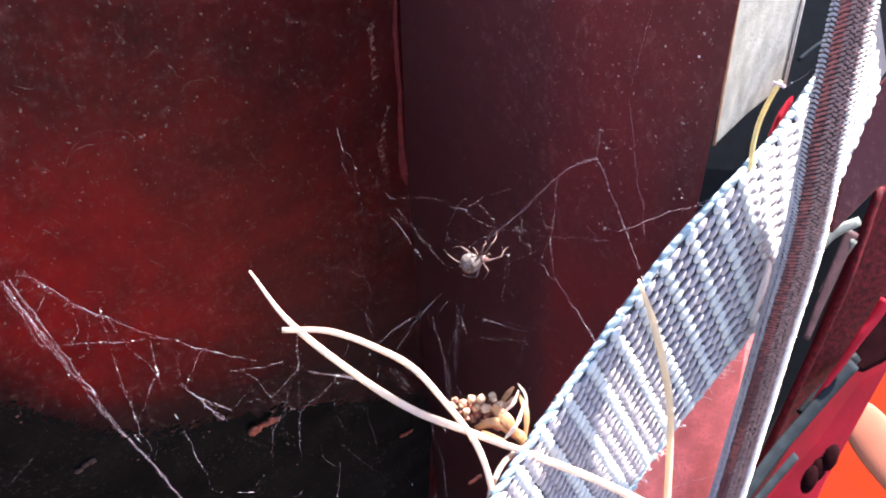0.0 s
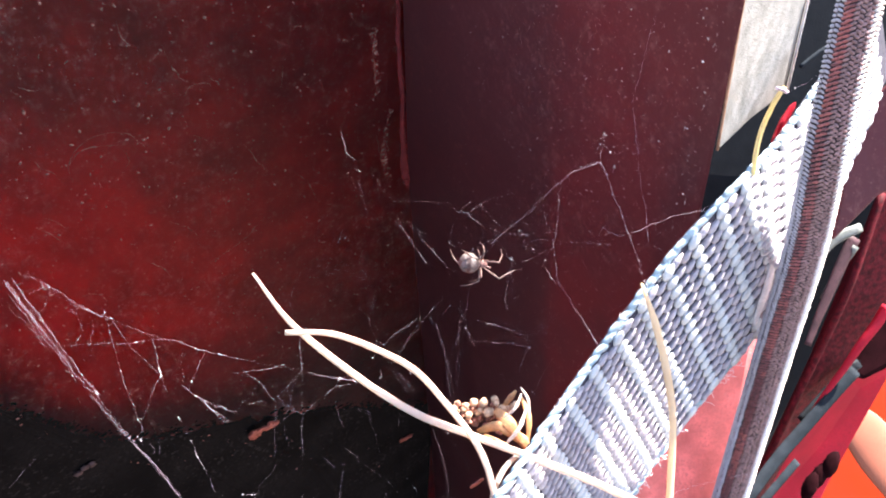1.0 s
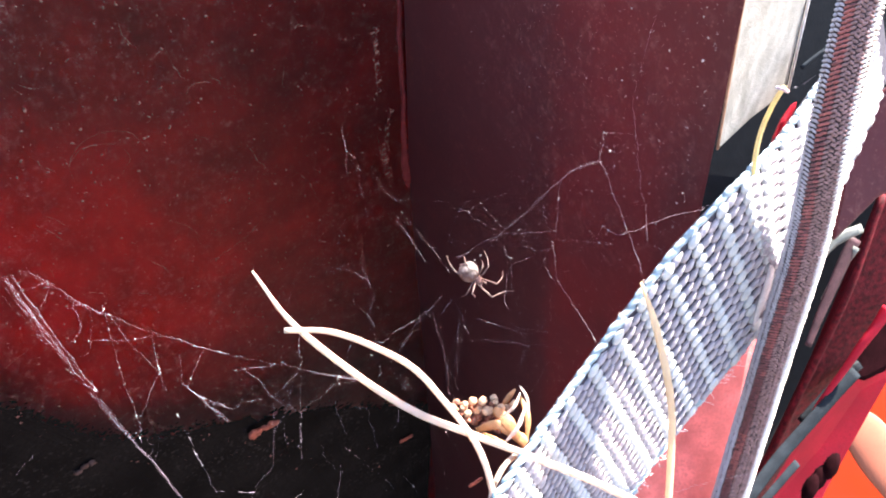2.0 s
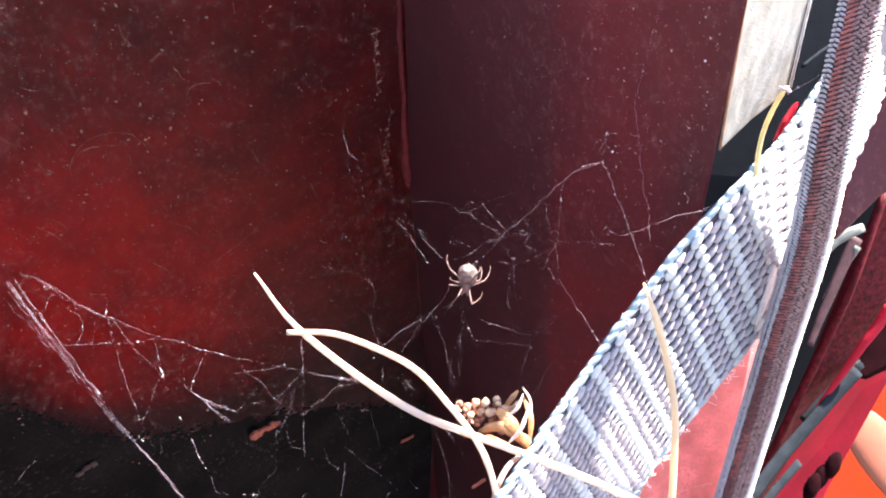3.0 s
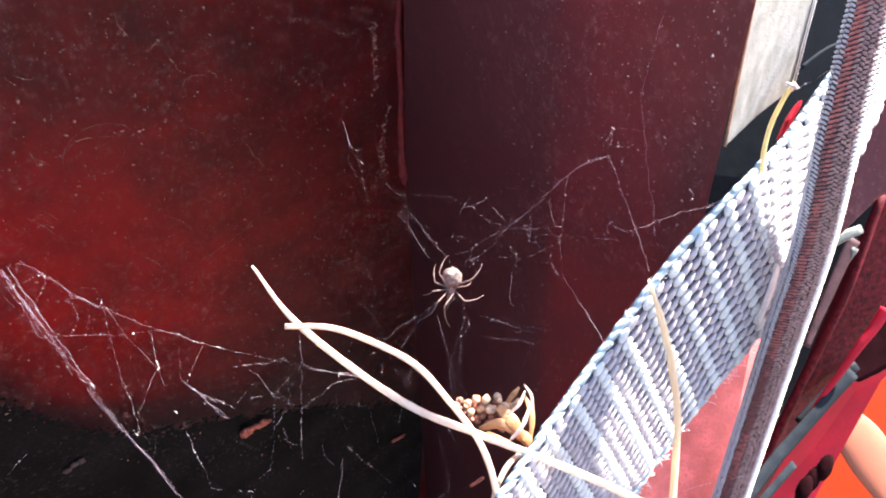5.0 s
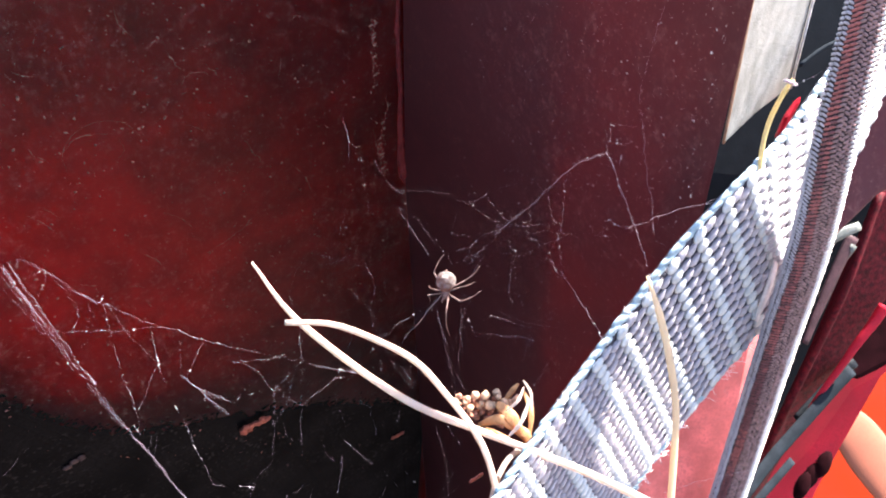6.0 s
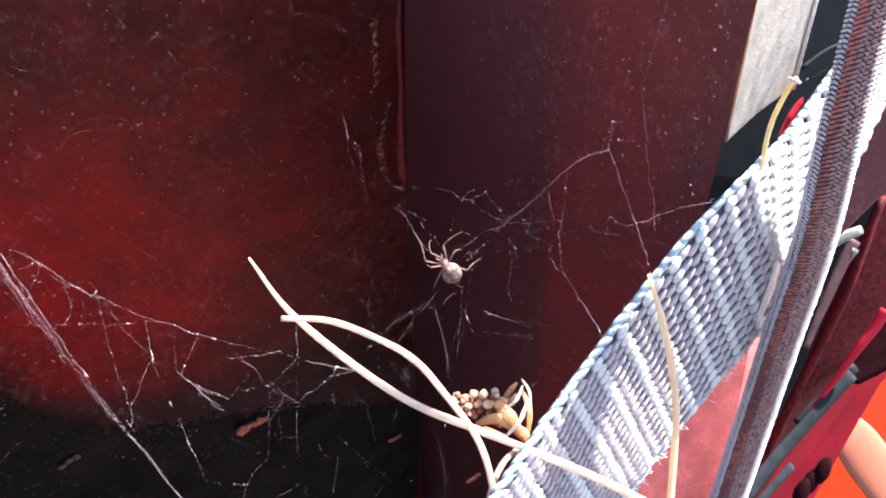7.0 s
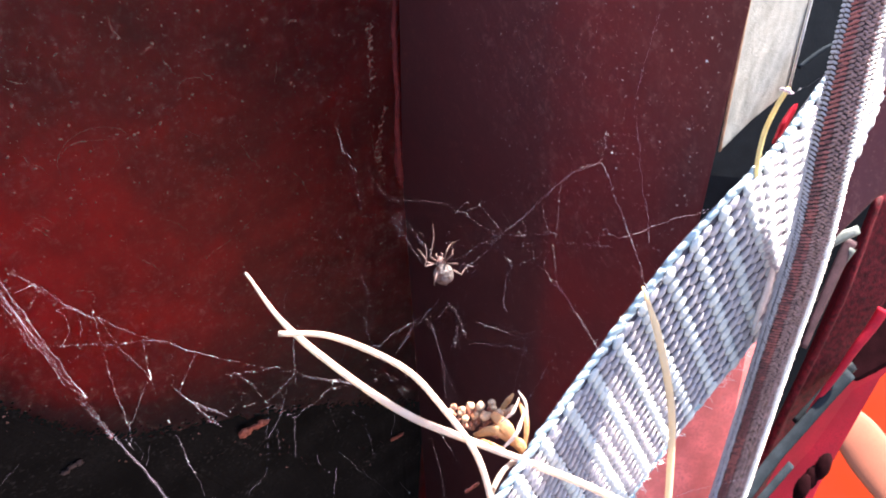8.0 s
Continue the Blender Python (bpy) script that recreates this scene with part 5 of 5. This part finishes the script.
    faint(1, (6.3, 96.3, 328.5), (9.5, 95.7, 330.3), (11.3, 95.1, 331.1))
    faint(1, (-6.8, 97.6, 325.6), (-5.8, 96.9, 324.7), (-4.9, 96.1, 323.8), (-2.3, 94.2, 321.6))
    mid(2, (-7.7, 96.6, 324.4), (-6.1, 95.5, 323.0), (-4.8, 94.2, 321.5))
    faint(1, (-7.7, 97.0, 324.9), (-4.2, 95.7, 323.3), (-2.4, 95.3, 322.9))
    mid(2, (11.9, 91.3, 326.7), (12.4, 91.0, 326.9))
    faint(1, (10.1, 91.7, 325.9), (11.9, 90.9, 326.4), (13.7, 90.2, 326.9))
    faint(0, (12.9, 91.9, 328.5), (13.0, 91.0, 327.4), (12.6, 89.7, 325.5))
    beaded(3, (-16.1, 95.1, 322.3), (-15.8, 95.0, 322.2))
    faint(1, (-17.2, 94.2, 321.1), (-16.2, 96.0, 323.4), (-15.9, 97.0, 324.6))
    strong(4, (7.7, 91.6, 323.9), (9.7, 92.0, 325.9), (11.4, 92.2, 327.5), (13.3, 92.6, 329.5), (15.4, 93.1, 332.0), (18.3, 93.5, 335.0), (20.1, 93.5, 336.6), (23.2, 93.4, 338.0))
    mid(4, (8.0, 92.1, 324.7), (10.0, 92.3, 326.5), (13.0, 92.3, 329.0), (15.7, 93.0, 332.1), (18.5, 93.6, 335.3), (20.6, 93.5, 337.0), (23.4, 93.7, 338.2))
    faint(1, (18.1, 93.5, 334.8), (19.3, 93.8, 336.2), (21.1, 93.5, 337.4), (22.6, 93.1, 338.1))
    mid(3, (23.2, 93.4, 338.0), (23.5, 94.2, 338.8), (23.9, 95.2, 339.8), (23.9, 96.1, 340.9), (24.1, 96.7, 341.5))
    faint(1, (22.0, 94.8, 339.9), (22.8, 95.4, 340.6), (23.8, 96.3, 341.0))
    faint(1, (22.6, 94.0, 339.1), (23.5, 95.4, 340.3), (23.8, 96.2, 341.0))
    faint(1, (24.1, 96.4, 341.0), (24.7, 96.6, 341.0), (25.6, 96.9, 340.7))
    mid(2, (24.6, 94.9, 339.0), (25.4, 95.1, 338.8), (25.9, 95.0, 338.4), (27.0, 95.7, 338.6))
    mid(2, (25.6, 94.0, 337.4), (25.6, 93.6, 336.9), (25.2, 92.8, 336.2))
    strong(6, (23.2, 93.5, 338.1), (23.9, 93.0, 337.2), (24.5, 92.6, 336.3))
    strong(16, (24.2, 92.7, 336.6), (25.0, 91.7, 335.0), (25.9, 90.5, 333.1), (26.7, 90.0, 332.1), (27.6, 88.5, 329.7), (28.1, 88.0, 328.9))
    strong(5, (28.1, 88.0, 328.9), (29.3, 86.4, 326.3), (30.5, 84.6, 323.6))
    mid(2, (32.6, 110.9, 353.4), (31.4, 108.3, 351.0), (30.4, 105.6, 348.5), (28.6, 101.2, 344.2), (29.0, 99.7, 342.2))
    strong(3, (29.0, 99.7, 342.2), (29.1, 98.5, 340.7), (29.4, 97.0, 338.8), (29.7, 95.3, 336.6), (30.0, 93.9, 334.7), (30.3, 92.7, 333.1), (30.9, 91.0, 330.8), (31.3, 88.2, 327.3))
    mid(2, (17.9, 93.3, 334.4), (17.7, 92.3, 333.0), (17.6, 91.1, 331.4), (17.4, 89.6, 329.3), (17.2, 87.9, 327.1))
    beaded(5, (15.4, 92.5, 331.2), (15.7, 91.3, 330.1), (16.0, 90.3, 329.1), (16.4, 89.5, 328.3), (17.3, 88.9, 328.4))
    strong(6, (24.1, 87.5, 330.5), (24.6, 87.2, 329.9), (25.4, 87.2, 329.5), (26.9, 87.5, 328.9), (28.2, 88.1, 328.9), (29.5, 88.7, 328.9), (31.8, 89.9, 329.1), (34.4, 91.2, 329.3), (36.7, 92.3, 329.3), (38.7, 93.1, 329.2), (42.1, 93.5, 329.7))
    faint(1, (24.1, 87.5, 330.5), (23.5, 86.8, 330.1), (22.9, 85.9, 329.4))
    faint(0, (12.5, 92.1, 328.3), (13.0, 91.3, 327.8), (12.8, 90.7, 326.8), (12.7, 89.7, 325.5))
    faint(1, (25.0, 96.7, 340.9), (26.9, 97.3, 340.5), (29.2, 97.8, 339.9))
    faint(1, (7.6, 94.4, 327.2), (8.5, 93.4, 326.7), (9.4, 92.4, 326.2))
    beaded(3, (37.4, 101.2, 339.5), (38.6, 101.5, 339.3))
    beaded(4, (37.0, 94.5, 331.7), (37.7, 94.2, 331.0), (37.5, 93.5, 330.3))
    faint(0, (7.7, 92.7, 325.1), (10.6, 91.4, 325.9), (13.6, 90.2, 326.9), (16.9, 89.1, 328.3))
    faint(0, (13.1, 89.5, 325.7), (15.0, 89.1, 326.7), (19.3, 87.1, 328.0), (23.5, 86.1, 329.2))
    beaded(6, (16.9, 88.3, 327.3), (17.1, 87.1, 326.1), (17.2, 86.2, 325.0), (17.4, 84.5, 323.1))
    strong(6, (17.4, 84.5, 323.1), (18.3, 82.9, 322.0), (19.7, 81.0, 320.7), (21.5, 78.4, 319.1), (23.0, 75.9, 317.4), (23.5, 75.5, 316.7))
    beaded(3, (22.9, 76.1, 317.6), (23.2, 75.7, 317.2), (23.6, 75.4, 316.6))
    mid(2, (15.7, 86.1, 323.6), (16.5, 85.0, 322.9), (17.3, 84.0, 322.4), (18.1, 83.4, 322.3))
    faint(1, (15.2, 86.3, 323.4), (16.0, 87.0, 325.0), (16.8, 87.8, 326.6))
    mid(1, (12.5, 90.1, 325.8), (12.7, 89.4, 325.2), (14.0, 88.6, 325.2), (14.3, 87.8, 324.5))
    faint(0, (12.7, 89.2, 324.9), (13.4, 88.8, 325.0), (14.2, 88.3, 325.0))
    beaded(4, (9.9, 90.3, 324.0), (10.1, 89.8, 323.5), (10.3, 89.2, 323.0), (11.0, 88.8, 323.0))
    faint(2, (8.1, 89.6, 321.6), (11.4, 88.2, 322.6), (12.8, 88.0, 323.4), (14.3, 87.7, 324.4), (15.4, 87.8, 325.4))
    mid(3, (11.4, 88.2, 322.6), (10.5, 87.8, 321.3), (10.2, 87.0, 320.2), (10.1, 86.1, 318.9), (10.0, 85.0, 317.5), (10.6, 83.9, 316.6))
    mid(1, (4.5, 89.1, 318.2), (5.2, 89.5, 319.2), (5.8, 89.9, 320.3))
    faint(1, (5.8, 84.6, 313.7), (7.8, 83.6, 314.0), (10.3, 82.2, 314.2), (11.9, 81.2, 314.4), (13.6, 80.4, 314.7))
    faint(1, (14.2, 80.1, 315.0), (15.6, 80.3, 316.4), (17.4, 80.6, 318.3))
    faint(0, (10.6, 81.3, 313.5), (12.5, 80.7, 314.3), (14.2, 80.1, 314.9))
    faint(1, (5.3, 82.7, 311.0), (8.7, 81.4, 312.0), (11.2, 80.3, 312.7), (13.6, 79.2, 313.3))
    faint(1, (13.6, 79.2, 313.3), (13.1, 78.6, 312.2), (12.3, 77.8, 310.5))
    mid(2, (21.4, 86.2, 328.7), (23.0, 85.6, 328.9), (24.2, 85.9, 328.6), (25.4, 86.1, 328.2))
    mid(2, (23.0, 85.9, 329.3), (23.1, 85.6, 328.9), (23.6, 85.6, 328.6))
    faint(0, (14.1, 87.8, 324.3), (15.4, 87.7, 325.2), (17.4, 87.5, 326.9), (19.4, 87.0, 328.0))
    mid(3, (-6.5, 95.0, 322.5), (-5.5, 94.8, 322.2), (-3.7, 93.1, 320.3), (-2.7, 92.2, 319.1))
    mid(2, (-3.7, 95.0, 322.6), (-2.8, 94.3, 321.7), (-1.6, 93.5, 320.8), (-0.5, 92.7, 319.9), (0.4, 92.2, 319.2))
    faint(1, (-1.7, 93.6, 320.9), (-1.0, 93.7, 321.0))
    mid(4, (1.7, 92.2, 320.0), (3.8, 91.9, 321.1), (5.2, 92.0, 322.4), (6.3, 92.1, 323.3), (9.4, 91.8, 325.4))
    mid(4, (3.8, 90.8, 319.8), (5.0, 90.7, 320.6), (5.8, 90.8, 321.3), (7.5, 91.1, 323.0), (8.3, 91.5, 324.2), (9.4, 91.7, 325.3))
    faint(2, (2.6, 91.9, 320.3), (3.6, 91.8, 320.9), (4.6, 91.9, 321.7))
    mid(3, (3.0, 90.7, 319.0), (3.4, 90.8, 319.5), (3.8, 90.9, 320.0), (4.4, 90.4, 319.8), (4.4, 90.1, 319.4), (3.7, 90.4, 319.2))
    mid(2, (3.2, 90.9, 319.5), (3.8, 91.1, 320.2), (5.0, 90.4, 320.2), (5.8, 90.4, 320.8))
    faint(1, (3.8, 91.1, 320.2), (4.1, 91.7, 321.1), (4.5, 91.8, 321.6))
    faint(1, (1.1, 94.3, 322.1), (2.3, 93.8, 322.3), (4.2, 92.7, 322.4))
    faint(1, (1.5, 93.9, 321.9), (2.0, 93.5, 321.7))
    faint(0, (0.5, 92.5, 319.7), (0.9, 91.6, 318.5), (1.5, 90.7, 317.9))
    mid(2, (-2.1, 87.2, 313.1), (-3.4, 86.7, 312.5), (-4.0, 86.2, 311.9), (-5.5, 85.6, 311.2), (-7.9, 84.8, 310.2))
    mid(5, (0.2, 88.7, 315.0), (-1.1, 87.7, 313.8), (-2.1, 87.1, 313.0), (-4.0, 85.6, 311.2), (-6.3, 83.5, 308.6))
    strong(3, (1.6, 87.7, 314.3), (0.7, 87.4, 313.5), (0.0, 86.8, 312.7))
    faint(1, (1.3, 88.2, 314.7), (2.2, 87.2, 314.2), (2.7, 86.8, 314.0), (2.9, 85.6, 312.7), (2.8, 84.1, 310.8), (2.7, 83.0, 309.3))
    faint(1, (3.1, 87.8, 315.5), (3.1, 87.1, 314.7), (2.8, 86.8, 314.1))
    faint(1, (-2.1, 87.1, 313.0), (-1.5, 85.8, 311.5), (-0.7, 85.2, 310.8), (0.1, 83.5, 308.8))
    faint(0, (-0.7, 85.2, 310.8), (0.2, 85.4, 311.1))
    faint(0, (3.0, 86.7, 314.1), (4.0, 84.5, 312.2), (5.3, 82.2, 310.3))
    beaded(2, (7.1, 83.8, 313.7), (7.5, 83.7, 313.9))
    faint(1, (5.8, 84.6, 313.7), (8.6, 83.1, 314.1), (10.8, 81.8, 314.2), (13.0, 80.6, 314.6))
    faint(0, (8.7, 81.4, 312.0), (10.9, 80.5, 312.7), (13.1, 79.5, 313.3))
    faint(0, (1.5, 91.0, 318.3), (2.4, 90.9, 318.8), (3.0, 90.8, 319.1))
    thread(tangle, at, 0.06, 1, 2, ((37.9, 101.8, 350.4), (38.0, 101.8, 350.3), (38.2, 101.8, 350.2)))
    strong(7, (39.4, 73.9, 280.7), (49.0, 79.7, 275.9), (57.2, 79.9, 279.2))
    mid(2, (51.5, 100.1, 346.4), (53.8, 100.1, 348.3), (56.1, 100.1, 350.2))
    thread(tangle, at, 0.30, 3, 8, ((49.5, 100.7, 346.6), (50.2, 100.5, 346.4), (51.2, 100.2, 346.1)))
    strong(3, (39.0, 91.1, 331.5), (41.2, 90.2, 332.8), (43.3, 89.7, 333.1), (46.2, 88.9, 332.1), (47.0, 88.2, 331.3))


web_sheet()
web_below()
web_tangle()


# ---- the spider ----
UPPER = (3.3, 3.3, 2.7, 2.7, 1.9, 2.2, 2.9, 2.9)
LOWER = (5.0, 5.0, 3.6, 3.6, 2.5, 3.2, 3.3, 3.3)


def build_spider():
    """The spider, its origin in the middle of the abdomen, its head towards +x."""
    spider = empty_thing("spider", (0, 0, 0), "small pale spider with a mottled round abdomen hanging in its web", "spider")
    bm = blob(bmesh.new(), (0, 0, 0), (1.72, 1.62, 1.55), rings=16, segs=24, rough=0.10, taper=0.10)
    part("abdomen", bm, SPIDER_SKIN, spider, "mottled cream and grey abdomen", smooth=True)
    bm = blob(bmesh.new(), (1.95, 0, -0.15), (1.0, 0.78, 0.66), rings=9, segs=14, rough=0.12, taper=0.18)
    part("cephalothorax", bm, SPIDER_HEAD, spider, "reddish brown head", smooth=True)
    for s in (1, -1):
        bm = tube(bmesh.new(), spline(((2.7, 0.25 * s, 0), (3.15, 0.5 * s, 0.2), (3.4, 0.35 * s, -0.1)), 4), lambda t: 0.17 - 0.08 * t, 6)
        part("pedipalp", bm, SPIDER_LEG, spider, smooth=True)
    bm = blob(bmesh.new(), (-1.65, 0, -0.2), (0.3, 0.22, 0.2), rings=5, segs=8, rough=0.2)
    part("spinneret", bm, SPIDER_HEAD, spider, smooth=True)
    legs = []
    for i in range(8):
        side = 1 if i % 2 == 0 else -1
        up, low = UPPER[i], LOWER[i]
        line = spline(((0, 0, 0), (up * 0.35, 0, 0.10 * up), (up * 0.8, 0, 0.07 * up), (up, 0, 0)), 5)
        bm = tube(bmesh.new(), line, lambda t: 0.15 * (1 - 0.25 * t) * (1 + 0.12 * math.cos(t * 9)), 8)
        leg = part("leg", bm, SPIDER_LEG, spider, smooth=True)
        line = spline(((0, 0, 0), (low * 0.3, -0.05 * side * low, 0.04 * low), (low * 0.65, -0.06 * side * low, 0.03 * low), (low, 0, 0)), 6)
        bm = tube(bmesh.new(), line, lambda t: 0.118 * (1 - 0.68 * t) * (1 + 0.14 * math.cos(t * 13)), 7)
        shin = part("lower_leg", bm, SPIDER_LEG, leg, smooth=True)
        legs.append((leg, shin, (2.20 - 0.35 * (i // 2), 0.55 * side, -0.1), up))
    return spider, legs


SPIDER, LEGS = build_spider()


def motions():
    # seconds, place of the abdomen, heading in its plane: it turns about in its web, step by step
    body = (
        (0, (5.06, 90.17, 320.27), 18),
        (0.5, (4.20, 90.41, 320.11), 14),
        (1, (4.37, 90.42, 320.78), -4),
        (1.5, (4.58, 89.68, 320.07), -25),
        (3, (3.73, 89.35, 319.16), -98),
        (3.5, (4.07, 90.25, 319.32), -178),
        (4, (2.17, 90.86, 318.09), -140),
        (4.5, (1.47, 89.94, 318.05), -96),
        (6, (0.25, 88.79, 316.34), -92),
        (6.5, (1.04, 89.97, 316.59), -158),
        (7, (1.35, 90.39, 316.32), -230),
        (7.5, (1.74, 89.54, 319.12), -234),
        (8, (0.71, 91.12, 318.04), -256),
    )
    walk(SPIDER, [(t, Matrix.Translation(Vector(p) * MM) @ pose(0, 0, 0, 50, 0, 0) @ pose(0, 0, 0, 0, 0, h)) for t, p, h in body])
    # each leg: seconds, then the heading and lift of its upper and of its lower half
    strides = (
        ((0, 38, 47, 45, -63), (0.5, 11, 32, 76, -63), (1, -3, 47, 77, -63), (1.5, 24, 41, 85, -63), (3, 18, 47, 138, -60), (3.5, 60, 62, 70, -63), (4, 24, 53, 17, -57), (4.5, -42, 34, 21, -46), (6, -7, 42, 12, -36), (6.5, 5, 56, 26, -29), (7, 40, 42, -17, 0), (7.5, 47, 60, -23, -49), (8, 45, 65, -19, 0)),
        ((0, 2, 37, 25, -63), (0.5, -22, 27, 13, 0), (1, -30, 21, 25, -33), (1.5, 7, 0, 85, -34), (3, -22, 66, -42, -49), (3.5, 6, 17, -38, -50), (4, -9, 44, 37, -39), (4.5, -38, 63, -29, -63), (6, -40, 0, -39, 0), (6.5, -25, 54, -13, -52), (7, 28, 39, -40, -63), (7.5, -29, 51, -1, -63), (8, -29, 66, -58, -63)),
        ((0, 60, 50, 40, -75), (0.5, 60, 50, 40, -75), (1, 82, 58, 111, -63), (1.5, 84, 54, 139, -44), (3, 120, 0, 163, -46), (3.5, 129, 0, 133, -15), (4, 106, 0, 134, -49), (4.5, 43, 27, 106, -37), (6, 59, 39, 120, 0), (6.5, 64, 51, 31, -63), (7, 60, 50, 40, -75), (7.5, 63, 0, 19, -33), (8, 89, 40, -14, 0)),
        ((0, -76, 60, -134, -63), (0.5, -78, 34, -115, -63), (1, -89, 56, -156, -54), (1.5, -60, 50, -40, -75), (3, -88, 41, -18, -63), (3.5, -60, 50, -40, -75), (4, -60, 50, -40, -75), (4.5, -81, 30, -84, -63), (6, -81, 35, 9, -63), (6.5, -62, 23, -107, -47), (7, -26, 0, -94, 0), (7.5, -88, 64, -111, -63), (8, -60, 50, -40, -75)),
        ((0, 100, 50, 125, -75), (0.5, 100, 50, 125, -75), (1, 100, 50, 125, -75), (1.5, 100, 50, 125, -75), (3, 123, 0, 182, -32), (3.5, 100, 50, 125, -75), (4, 100, 50, 125, -75), (4.5, 100, 50, 125, -75), (6, 113, 0, 113, 0), (6.5, 135, 0, 167, -46), (7, 117, 0, 122, -36), (7.5, 100, 50, 125, -75), (8, 60, 0, 22, 0)),
        ((0, -126, 0, 157, -49), (0.5, -103, 0, 193, -63), (1, -83, 0, 198, 0), (1.5, -70, 0, 274, -60), (3, -100, 50, 235, -75), (3.5, -19, 0, 296, -28), (4, -70, 0, 228, -46), (4.5, -110, 0, 169, -12), (6, -100, 50, 235, -75), (6.5, -98, 0, 221, -48), (7, -65, 14, 238, -63), (7.5, -100, 50, 235, -75), (8, -100, 50, 235, -75)),
        ((0, 126, 0, 174, -63), (0.5, 110, 40, 183, -56), (1, 150, 42, 175, -75), (1.5, 185, 21, 144, -63), (3, 150, 42, 175, -75), (3.5, 181, 0, 238, -22), (4, 147, 0, 192, -44), (4.5, 112, 27, 151, -30), (6, 121, 0, 137, 0), (6.5, 175, 0, 198, 0), (7, 180, 0, 207, -63), (7.5, 150, 42, 175, -75), (8, 150, 42, 175, -75)),
        ((0, 159, 0, 122, 0), (0.5, 186, 26, 121, -45), (1, 174, 0, 123, -36), (1.5, 178, 0, 140, -16), (3, 234, 7, 199, -45), (3.5, 316, 44, 233, -63), (4, 251, 51, 203, -60), (4.5, 228, 50, 163, -39), (6, 209, 0, 154, 0), (6.5, 210, 42, 185, -75), (7, 214, 0, 270, -28), (7.5, 219, 0, 264, -51), (8, 229, 0, 298, -62)),
    )
    for (leg, shin, base, up), steps in zip(LEGS, strides):
        dense = [steps[0]]
        for a, b in zip(steps, steps[1:]):
            dense += [tuple((v + w) / 2 for v, w in zip(a, b)), b]
        upper, lower = [], []
        for t, y1, p1, y2, p2 in dense:
            m1 = pose(0, 0, 0, 0, 0, y1) @ pose(0, 0, 0, 0, -p1, 0)
            m2 = pose(0, 0, 0, 0, 0, y2) @ pose(0, 0, 0, 0, -p2, 0)
            upper.append((t, Matrix.Translation(Vector(base) * MM) @ m1))
            lower.append((t, Matrix.Translation((up * MM, 0, 0)) @ (m1.inverted() @ m2)))
        walk(leg, upper)
        walk(shin, lower)


motions()
